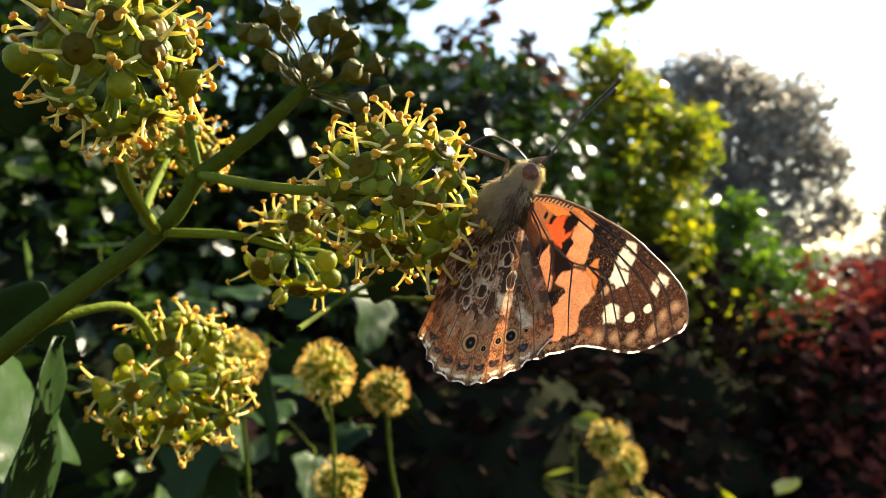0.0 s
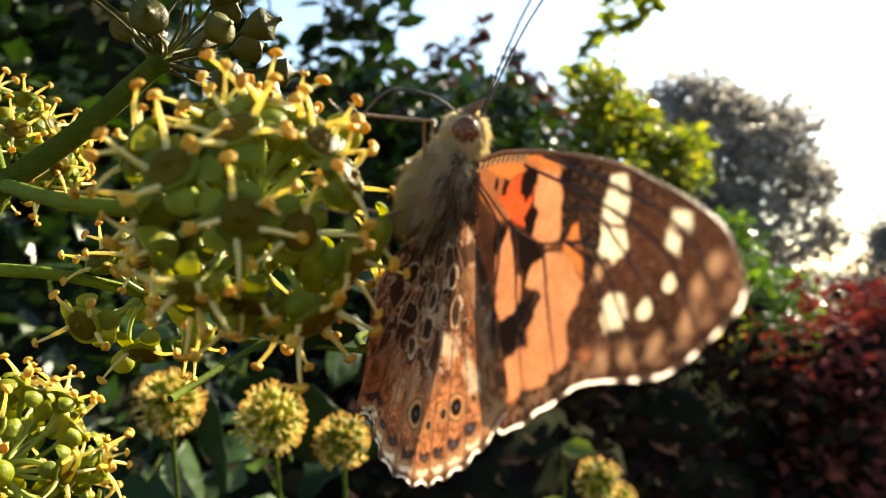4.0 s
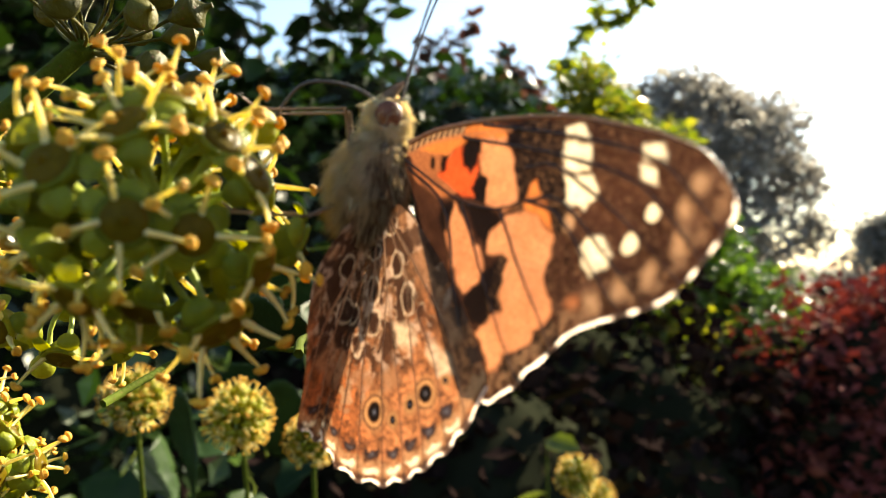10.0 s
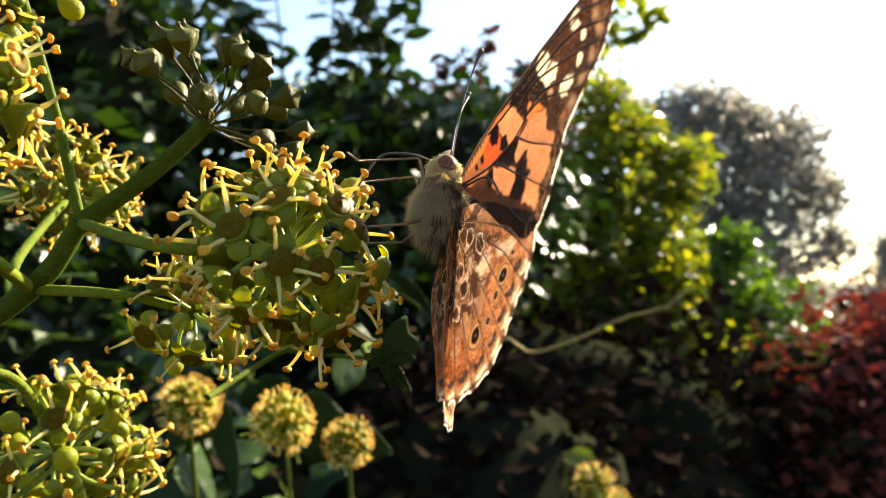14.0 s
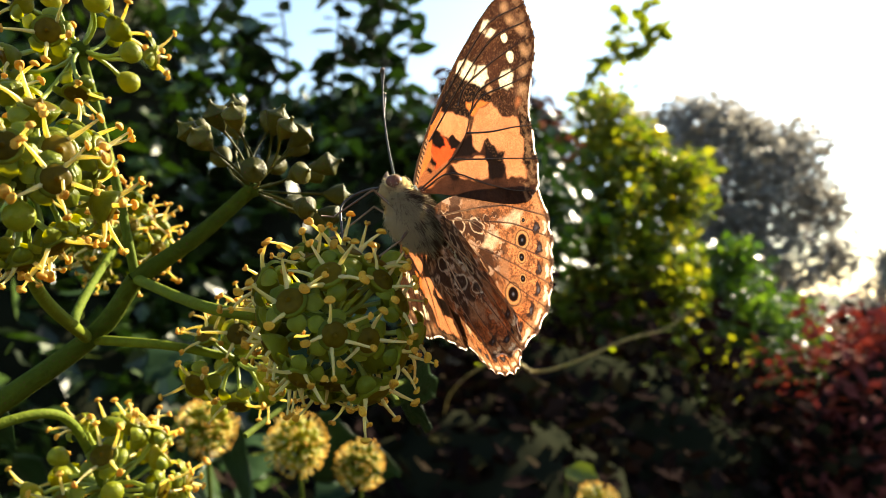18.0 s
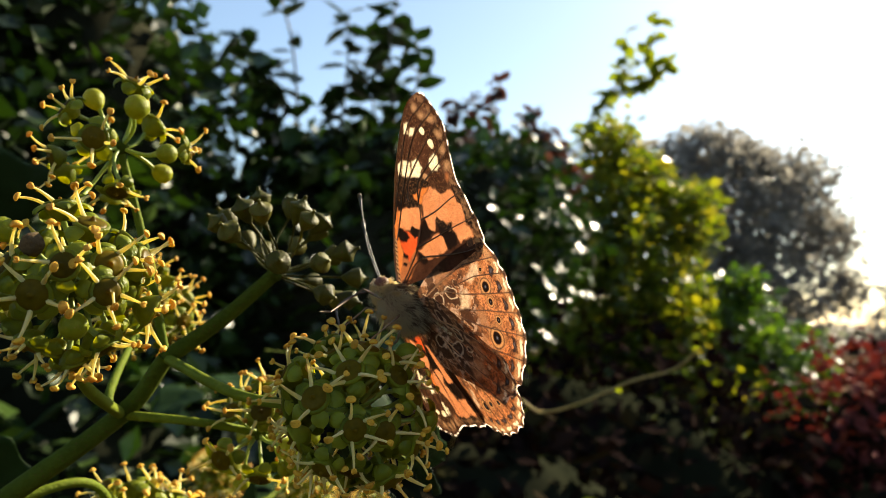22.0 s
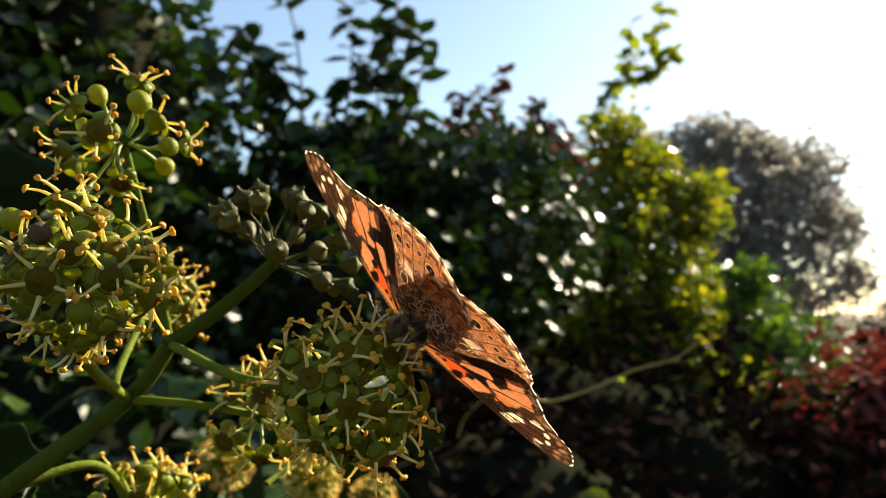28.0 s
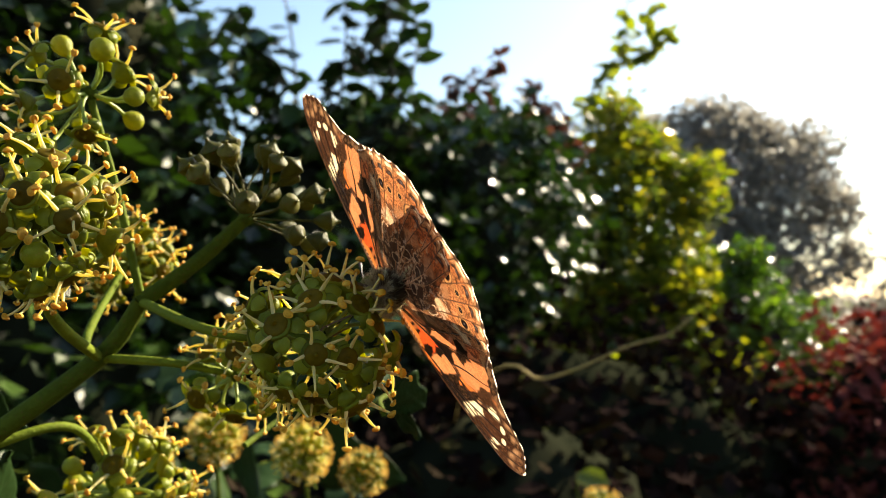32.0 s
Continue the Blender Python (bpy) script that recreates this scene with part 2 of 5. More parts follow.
M_FILAMENT = organic("stamen thread", [(0.2, (0.68, 0.63, 0.26)), (0.8, (0.90, 0.85, 0.50))], 0.38, 0.62, (1.1, 0.98, 0.55), noise_scale=900, bump=0, spec=0.4)
M_ANTHER = organic("anther", [(0.15, (0.40, 0.20, 0.010)), (0.5, (0.66, 0.39, 0.024)), (0.9, (0.80, 0.57, 0.07))], 0.65, 0.32, (1.1, 0.86, 0.25), noise_scale=3200, bump=0.0002, bump_scale=5000, fleck=((0.26, 0.10, 0.01), 3600))
M_PEDICEL = organic("pedicel", [(0.2, (0.18, 0.25, 0.03)), (0.8, (0.42, 0.48, 0.09))], 0.45, 0.35, (1.1, 1.0, 0.4), noise_scale=700, bump=0)
M_BUD = organic("closed bud", [(0.2, (0.13, 0.165, 0.006)), (0.8, (0.32, 0.345, 0.024))], 0.42, 0.42, (1.5, 1.2, 0.2), noise_scale=900, fleck=((0.22, 0.21, 0.03), 1500), spec=0.2)
M_POD = organic("spent fruit", [(0.2, (0.035, 0.037, 0.004)), (0.8, (0.115, 0.105, 0.011))], 0.5, 0.32, (1.4, 1.15, 0.3), noise_scale=900, fleck=((0.11, 0.05, 0.02), 1200), spec=0.2)
M_WITHER = organic("withered bud", [(0.2, (0.045, 0.03, 0.014)), (0.8, (0.12, 0.08, 0.04))], 0.85, 0.0, noise_scale=1500, spec=0.1)
M_IVYLEAF = organic("ivy leaf", [(0.2, (0.006, 0.014, 0.004)), (0.6, (0.014, 0.03, 0.007)), (0.9, (0.028, 0.052, 0.010))], 0.40, 0.05, (0.9, 1.2, 0.3), noise_scale=120, bump=0.0004, bump_scale=400, spec=0.08)
M_HEDGE = organic("hedge leaf", [(0.1, (0.007, 0.014, 0.004)), (0.5, (0.017, 0.035, 0.007)), (0.9, (0.048, 0.085, 0.012))], 0.36, 0.13, (1.0, 1.3, 0.3), noise_scale=9, bump=0, island=True, spec=0.35)
M_SUNNY = organic("sunlit shrub leaf", [(0.1, (0.04, 0.07, 0.010)), (0.5, (0.11, 0.15, 0.016)), (0.9, (0.28, 0.25, 0.04))], 0.35, 0.55, (1.2, 1.1, 0.25), noise_scale=9, bump=0, island=True)
M_GREEN = organic("green shrub leaf", [(0.1, (0.02, 0.045, 0.008)), (0.5, (0.05, 0.10, 0.015)), (0.9, (0.12, 0.18, 0.03))], 0.33, 0.4, (1.1, 1.2, 0.25), noise_scale=9, bump=0, island=True)
M_PURPLE = organic("purple brown leaf", [(0.1, (0.025, 0.015, 0.012)), (0.6, (0.06, 0.03, 0.025)), (0.9, (0.12, 0.06, 0.035))], 0.4, 0.25, (1.2, 0.8, 0.6), noise_scale=9, bump=0, island=True)
M_REDBUSH = organic("red brown bush leaf", [(0.1, (0.12, 0.030, 0.028)), (0.6, (0.155, 0.038, 0.032)), (0.9, (0.18, 0.055, 0.032))], 0.9, 0.16, (1.2, 0.6, 0.4), noise_scale=9, bump=0, island=True, spec=0.08)
# near-black matte leaf: the deep shade low in the hedge is in this colour
M_SHADE_LEAF = organic("leaf with shade in its colour", [(0.1, (0.007, 0.0045, 0.0045)), (0.6, (0.014, 0.009, 0.008)), (0.9, (0.02, 0.02, 0.008))], 0.9, 0.03, (1.2, 0.8, 0.5), noise_scale=9, bump=0, island=True, spec=0.0)
# pale grey leaf colour carries the sun's glare and the haze
M_HAZED_LEAF = organic("far leaf with haze in its colour", [(0.1, (0.15, 0.142, 0.13)), (0.6, (0.255, 0.242, 0.222)), (0.9, (0.37, 0.355, 0.32))], 0.45, 0.52, (1.0, 0.98, 0.92), noise_scale=2, bump=0, island=True)
M_BARK = organic("bark", [(0.2, (0.05, 0.035, 0.025)), (0.8, (0.13, 0.10, 0.07))], 0.8, 0.0, noise_scale=20, bump=0.004, bump_scale=60)
# filler colour, near black to stand for the shade between leaves
M_CORE = organic("dark shade core", [(0.2, (0.008, 0.010, 0.006)), (0.8, (0.022, 0.022, 0.014))], 0.95, 0.0, noise_scale=8, bump=0, spec=0.0)
M_TWIG = organic("bramble twig", [(0.2, (0.18, 0.13, 0.045)), (0.8, (0.36, 0.26, 0.09))], 0.7, 0.1, noise_scale=200, bump=0, spec=0.15)
M_GROUND = organic("garden soil", [(0.2, (0.02, 0.013, 0.009)), (0.8, (0.05, 0.038, 0.022))], 1.0, 0.0, noise_scale=3, bump=0.02, bump_scale=15, spec=0.0)
M_WING = wing_material()
M_VEIN = organic("wing vein", [(0.2, (0.025, 0.014, 0.01)), (0.8, (0.06, 0.03, 0.02))], 0.5, 0.1, noise_scale=900, bump=0)
M_RIB = organic("leading rib", [(0.2, (0.30, 0.13, 0.06)), (0.8, (0.45, 0.22, 0.11))], 0.5, 0.25, noise_scale=900, bump=0)
M_FUR = organic("body fur", [(0.2, (0.70, 0.62, 0.46)), (0.8, (0.93, 0.88, 0.73))], 0.85, 0.72, (1.0, 0.93, 0.75), noise_scale=400, bump=0.0002, bump_scale=3000, spec=0.1)
M_FUR_DARK = organic("tawny fur", [(0.2, (0.11, 0.075, 0.05)), (0.8, (0.32, 0.23, 0.16))], 0.8, 0.55, (1.0, 0.85, 0.7), noise_scale=400, bump=0)
M_BODY = organic("body scales", [(0.2, (0.40, 0.31, 0.22)), (0.8, (0.66, 0.54, 0.42))], 0.85, 0.5, (1.0, 0.85, 0.7), noise_scale=900, bump=0.0003, bump_scale=3000, spec=0.1)
M_EYE = organic("insect eye", [(0.2, (0.06, 0.018, 0.008)), (0.8, (0.15, 0.05, 0.022))], 0.45, 0.0, noise_scale=3000, bump=0.00004, spec=0.3)
M_LIMB = organic("leg", [(0.2, (0.10, 0.055, 0.03)), (0.8, (0.24, 0.15, 0.085))], 0.6, 0.15, noise_scale=1500, bump=0)
M_DARK = organic("antenna", [(0.2, (0.02, 0.015, 0.012)), (0.8, (0.07, 0.05, 0.04))], 0.5, 0.0, noise_scale=2500, bump=0)

# ---- mesh helpers ----


def mesh_of(name, verts, faces, mat, smooth=True):
    me = bpy.data.meshes.new(name)
    me.from_pydata([tuple(v) for v in verts], [], faces)
    for m in (mat if isinstance(mat, (list, tuple)) else [mat]):
        me.materials.append(m)
    if smooth:
        me.polygons.foreach_set("use_smooth", [True] * len(me.polygons))
    me.update()
    return me


def part(name, me, parent, m=None, label=""):
    ob = new(name, me)
    ob.parent = parent
    if m is not None:
        ob.matrix_basis = m
    return tagged(ob, label) if label else ob


def thing(name, at, label, category, group="", kind=""):
    ob = new(name)
    ob.empty_display_size = 0.01
    ob.location = at
    return tagged(ob, label, category, group, kind)


def lathe(name, profile, mat, seg=12):
    """Turned about z: profile rows of radius, height, bottom to top."""
    verts, faces = [], []
    for r, z in profile:
        for k in range(seg):
            a = 2 * math.pi * k / seg
            verts.append((r * math.cos(a), r * math.sin(a), z))
    n = len(profile)
    for i in range(n - 1):
        for k in range(seg):
            k2 = (k + 1) % seg
            faces.append((i * seg + k, i * seg + k2, (i + 1) * seg + k2, (i + 1) * seg + k))
    faces.append(tuple(reversed(range(seg))))
    faces.append(tuple((n - 1) * seg + k for k in range(seg)))
    return mesh_of(name, verts, faces, mat)


def tube_data(points, radii, seg=8):
    pts = [Vector(p) for p in points]
    verts, faces = [], []
    up = Vector((0.31, 0.17, 0.93))
    for i, p in enumerate(pts):
        d = (pts[min(i + 1, len(pts) - 1)] - pts[max(i - 1, 0)]).normalized()
        a = d.cross(up)
        if a.length < 1e-4:
            a = d.cross(Vector((1, 0, 0)))
        a.normalize()
        b = d.cross(a)
        r = radii[i] if isinstance(radii, (list, tuple)) else radii
        for k in range(seg):
            t = 2 * math.pi * k / seg
            verts.append(p + r * (math.cos(t) * a + math.sin(t) * b))
    for i in range(len(pts) - 1):
        for k in range(seg):
            k2 = (k + 1) % seg
            faces.append((i * seg + k, i * seg + k2, (i + 1) * seg + k2, (i + 1) * seg + k))
    faces.append(tuple(range(seg)))
    faces.append(tuple(reversed([(len(pts) - 1) * seg + k for k in range(seg)])))
    return verts, faces


def tube(name, points, radii, mat, seg=8):
    return mesh_of(name, *tube_data(points, radii, seg), mat)


def curve_points(points, n=24):
    """A smooth line through the points."""
    P = [Vector(p) for p in points]
    P = [2 * P[0] - P[1]] + P + [2 * P[-1] - P[-2]]
    out = []
    segs = len(P) - 3
    for i in range(n + 1):
        u = i / n * segs
        k = min(int(u), segs - 1)
        t = u - k
        a, b, c, d = P[k:k + 4]
        out.append(0.5 * ((2 * b) + (c - a) * t + (2 * a - 5 * b + 4 * c - d) * t * t + (3 * b - a - 3 * c + d) * t ** 3))
    return out


def blob(name, radii, mat, rings=12, seg=16, rough=0.0, seed=0, taper=0.0):
    """An egg: long axis x, slightly lumpy."""
    verts, faces = [], []
    for i in range(rings + 1):
        t = math.pi * i / rings
        for k in range(seg):
            a = 2 * math.pi * k / seg
            v = Vector((math.cos(t), math.sin(t) * math.cos(a), math.sin(t) * math.sin(a)))
            s = 1 + rough * noise.noise(v * 2.3 + Vector((seed, 0, 0)))
            w = 1 - taper * v.x
            verts.append((v.x * radii[0] * s, v.y * radii[1] * s * w, v.z * radii[2] * s * w))
    for i in range(rings):
        for k in range(seg):
            k2 = (k + 1) % seg
            faces.append((i * seg + k, (i + 1) * seg + k, (i + 1) * seg + k2, i * seg + k2))
    return mesh_of(name, verts, faces, mat)


def aim(direction, at=(0, 0, 0), spin=0.0):
    """A pose whose z axis points along direction."""
    q = Vector(direction).to_track_quat("Z", "Y")
    return Matrix.Translation(at) @ q.to_matrix().to_4x4() @ Matrix.Rotation(spin, 4, "Z")


# ---- ground ----
def ground():
    n = 60
    verts, faces = [], []
    for j in range(n + 1):
        for i in range(n + 1):
            u, v = (i / n * 2 - 1), (j / n * 2 - 1)
            x, y = 400 * u * abs(u) ** 1.5, 400 * v * abs(v) ** 1.5
            verts.append((x, y, 0.05 * noise.noise(Vector((x * 0.4, y * 0.4, 0)))))
    for j in range(n):
        for i in range(n):
            a = j * (n + 1) + i
            faces.append((a, a + 1, a + n + 2, a + n + 1))
    return tagged(new("ground", mesh_of("ground", verts, faces, M_GROUND)), "dark bare garden soil under the hedge", "ground", kind="structure")


ground()

# ---- foliage masses ----
LEAF = [(0, 0, 0), (0.5, -0.32, 0.05), (0.55, 0, -0.03), (0.5, 0.32, 0.05), (1, 0, 0.02)]
LEAF_FACES = [(0, 1, 2), (0, 2, 3), (1, 4, 2), (2, 4, 3)]


def leaf_cloud(rng, centres, sizes, lean=0.5, broad=1.0):
    """One mesh's data of many small folded leaves, each turned its own way."""
    n = len(centres)
    base = np.array(LEAF) * (1, broad, 1)
    az = rng.uniform(0, 2 * np.pi, n)
    tilt = rng.normal(-0.3, lean, n)
    roll = rng.normal(0, 0.7, n)
    ca, sa, ct, st, cr, sr = np.cos(az), np.sin(az), np.cos(tilt), np.sin(tilt), np.cos(roll), np.sin(roll)
    x = np.stack([ca * ct, sa * ct, st], 1)
    y0 = np.stack([-sa, ca, 0 * az], 1)
    z0 = np.cross(x, y0)
    y = y0 * cr[:, None] + z0 * sr[:, None]
    z = np.cross(x, y)
    v = (base[None, :, 0, None] * x[:, None] + base[None, :, 1, None] * y[:, None] + base[None, :, 2, None] * z[:, None]) * sizes[:, None, None] + centres[:, None]
    faces = [tuple(5 * i + k for k in f) for i in range(n) for f in LEAF_FACES]
    return v.reshape(-1, 3), faces


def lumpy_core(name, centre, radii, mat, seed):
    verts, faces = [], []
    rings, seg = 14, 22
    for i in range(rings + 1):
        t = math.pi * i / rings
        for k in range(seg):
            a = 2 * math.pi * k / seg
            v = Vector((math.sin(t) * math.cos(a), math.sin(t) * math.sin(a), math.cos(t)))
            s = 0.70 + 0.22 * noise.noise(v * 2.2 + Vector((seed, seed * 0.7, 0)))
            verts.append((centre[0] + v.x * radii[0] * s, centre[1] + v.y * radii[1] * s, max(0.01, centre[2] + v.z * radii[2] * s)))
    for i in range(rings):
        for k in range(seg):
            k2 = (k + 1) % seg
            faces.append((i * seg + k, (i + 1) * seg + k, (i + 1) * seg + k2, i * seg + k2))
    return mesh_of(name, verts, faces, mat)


def bush(name, label, category, lobes, leaf, count, mat, seed, core=True, trunk=None, broad=1.0, shell=0.55, lean=0.5):
    """Lobes of (centre, radii); leaves thicken towards each lobe's outside; a near-black lump inside stands for shade;
    limbs from the ground.
    """
    rng = np.random.default_rng(seed)
    base = lobes[0][0]
    ob = thing(name, (base[0], base[1], 0), label, category)
    inv = Matrix.Translation((-base[0], -base[1], 0))
    weights = np.array([r[0] * r[1] + r[1] * r[2] + r[0] * r[2] for _, r in lobes])
    weights = weights / weights.sum()
    cs, ss = [], []
    for (c, r), w in zip(lobes, weights):
        k = int(count * w)
        d = rng.normal(size=(k, 3))
        d /= np.linalg.norm(d, axis=1)[:, None]
        lump = np.array([noise.noise(Vector(v) * 3.1 + Vector((seed, c[0], 0))) for v in d])
        rad = (shell + (1 - shell) * rng.uniform(0, 1, k) ** 0.5) * (0.92 + 0.42 * lump)
        cs.append(np.array(c) + d * rad[:, None] * np.array(r))
        ss.append(leaf * rng.uniform(0.6, 1.25, k))
    centres, sizes = np.concatenate(cs), np.concatenate(ss)
    keep = centres[:, 2] > 0.03
    v, f = leaf_cloud(rng, centres[keep], sizes[keep], lean, broad)
    tagged(part("foliage", mesh_of(name + "_foliage", v, f, mat, False), ob, inv), kind="stuff")
    # solid dark lump in each lobe: added filler with the inner shade as colour
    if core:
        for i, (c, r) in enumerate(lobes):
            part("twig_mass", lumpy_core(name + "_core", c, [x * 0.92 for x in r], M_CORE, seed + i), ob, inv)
    for i, (c, r) in enumerate(lobes):
        foot = (base[0] + rng.uniform(-0.1, 0.1) * r[0], base[1] + rng.uniform(-0.1, 0.1) * r[1], 0)
        tr = trunk or 0.02
        pts = curve_points([foot, ((foot[0] + c[0]) / 2 + rng.normal() * 0.05, (foot[1] + c[1]) / 2, c[2] * 0.55), (c[0], c[1], c[2])], 8)
        part("limb", tube("limb", pts, [tr * (1 - 0.07 * k) for k in range(9)], M_BARK, 7), ob, inv)
    return ob


def backdrop_garden():
    # round tree across the garden, its haze painted as pale grey leaves
    bush("garden_tree", "round broadleaf tree, sun glare put into its pale grey leaf colour", "tree",
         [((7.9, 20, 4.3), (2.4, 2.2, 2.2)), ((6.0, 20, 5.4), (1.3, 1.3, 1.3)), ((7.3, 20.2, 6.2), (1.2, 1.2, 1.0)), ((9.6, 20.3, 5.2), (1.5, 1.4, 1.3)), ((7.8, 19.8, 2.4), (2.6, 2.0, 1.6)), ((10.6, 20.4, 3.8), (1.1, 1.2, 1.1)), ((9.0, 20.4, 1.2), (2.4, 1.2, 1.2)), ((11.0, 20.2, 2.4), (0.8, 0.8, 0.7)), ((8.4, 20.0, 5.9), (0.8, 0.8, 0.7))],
         0.19, 23000, M_HAZED_LEAF, 3, False, 0.14, 1.2, 0.2)
    # the distant tree and hedge share the leaf colour lightened for haze
    bush("far_tree", "distant tree at the garden's end, haze put into its leaf colour", "tree", [((18.0, 27, 1.9), (2.0, 2, 2.0)), ((17.4, 27, 2.6), (1.0, 1, 1.0))], 0.3, 3500, M_HAZED_LEAF, 4, False, 0.15, 1.2, 0.2)
    bush("garden_hedge", "low distant hedge closing the garden, haze put into its leaf colour", "hedge", [((14 + 5 * k, 34, 0.5), (3.6, 1.2, 0.9)) for k in range(4)] + [((-6 + 5 * k, 36, 1.0), (3.6, 1.2, 1.6)) for k in range(4)], 0.35, 6000, M_HAZED_LEAF, 14, True, 0.1, 1.2)
    # sunlit yellow-green shrub
    bush("sunlit_shrub", "yellow-green leafy shrub with sunlit leaf edges", "shrub",
         [((1.00, 4.2, 2.02), (0.34, 0.4, 0.36)), ((0.95, 4.0, 1.5), (0.50, 0.5, 0.48)), ((1.28, 4.2, 1.45), (0.26, 0.4, 0.4)), ((1.15, 4.0, 0.9), (0.6, 0.5, 0.5)), ((0.72, 4.1, 1.8), (0.3, 0.3, 0.4)), ((0.75, 4.0, 1.0), (0.45, 0.4, 0.5)), ((1.18, 4.3, 2.25), (0.18, 0.2, 0.18)), ((0.94, 4.2, 2.42), (0.20, 0.3, 0.20)), ((1.40, 4.2, 2.0), (0.18, 0.3, 0.26))],
         0.075, 12500, M_SUNNY, 5, False, 0.02, 1.0, 0.25)
    bush("green_shrub", "mid-green leafy shrub catching the light", "shrub",
         [((1.62, 4.4, 1.36), (0.46, 0.4, 0.32)), ((2.05, 4.6, 1.12), (0.42, 0.4, 0.36)), ((1.45, 4.3, 0.85), (0.55, 0.4, 0.5)), ((1.95, 4.5, 0.6), (0.6, 0.4, 0.5)), ((1.75, 4.4, 1.62), (0.2, 0.2, 0.14))],
         0.07, 8000, M_GREEN, 15, False, 0.02, 1.0, 0.25)
    # hedge behind the flowers
    bush("ivy_hedge", "dense dark green ivy hedge with glossy leaves", "hedge",
         [((-0.95, 1.6, 1.75), (0.55, 0.5, 0.62)), ((-0.40, 2.0, 1.48), (0.52, 0.5, 0.42)), ((0.05, 2.4, 1.60), (0.40, 0.5, 0.42)), ((0.24, 2.8, 1.72), (0.30, 0.5, 0.42)), ((-1.15, 1.2, 1.5), (0.55, 0.5, 0.9)), ((-0.70, 1.3, 1.1), (0.35, 0.3, 0.55)), ((-0.25, 2.0, 1.80), (0.3, 0.3, 0.16))],
         0.055, 24000, M_HEDGE, 6, True, 0.03, 1.15)
    # lower hedge as its own bush, leaves darkened to stand for shade
    bush("undergrowth", "undergrowth at the hedge's foot, its deep shade put into the leaf colour", "bush",
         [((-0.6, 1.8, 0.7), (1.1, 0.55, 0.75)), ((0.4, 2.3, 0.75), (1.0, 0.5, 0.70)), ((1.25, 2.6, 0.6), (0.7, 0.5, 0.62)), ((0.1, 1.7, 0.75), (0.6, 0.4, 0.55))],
         0.06, 13000, M_SHADE_LEAF, 16, True, 0.03, 1.1)
    bush("purple_shrub", "shrub with purple-brown leaves rising above the hedge", "shrub",
         [((0.22, 3.2, 2.0), (0.34, 0.3, 0.24)), ((0.44, 3.3, 2.05), (0.16, 0.25, 0.24)), ((0.05, 3.2, 2.1), (0.16, 0.2, 0.16))], 0.07, 2000, M_PURPLE, 7, True, 0.02, 1.0)
    bush("red_bush", "red-brown leafy bush in shade", "bush",
         [((1.65, 2.5, 0.92), (0.55, 0.5, 0.50)), ((1.85, 2.5, 1.15), (0.42, 0.4, 0.28)), ((1.42, 2.4, 0.6), (0.45, 0.4, 0.55))], 0.05, 11000, M_REDBUSH, 8, True, 0.02, 1.0)


def shoot(name, label, line, radius, leaves, leaf, mat, seed, leaf_mat, cat="shoot"):
    """A thin stem with separate leaves along it."""
    rng = random.Random(seed)
    pts = curve_points(line, 24)
    o = pts[0]
    ob = thing(name, o, label, cat)
    part("stem", tube("stem", [p - o for p in pts], [radius * (1 - 0.02 * k) for k in range(25)], mat, 6), ob)
    base = mesh_of("leaf", [(x * leaf, y * leaf, z * leaf) for x, y, z in [(0, 0, 0), (0.25, -0.30, 0.06), (0.25, 0, -0.02), (0.25, 0.30, 0.06), (0.6, -0.30, 0.05), (0.62, 0, -0.05), (0.6, 0.30, 0.05), (1, 0, -0.04)]],
                   [(0, 1, 2), (0, 2, 3), (1, 4, 5, 2), (2, 5, 6, 3), (4, 7, 5), (5, 7, 6)], leaf_mat)
    for k in range(leaves):
        t = 0.12 + 0.88 * k / max(1, leaves - 1)
        p = pts[int(t * 24)] - o
        m = Matrix.Translation(p) @ Euler((rng.uniform(-0.6, 0.6), rng.uniform(-0.6, 0.9), rng.uniform(0, 6.28))).to_matrix().to_4x4() @ Matrix.Scale(rng.uniform(0.6, 1.15), 4)
        part("leaf", base, ob, m)
    return ob


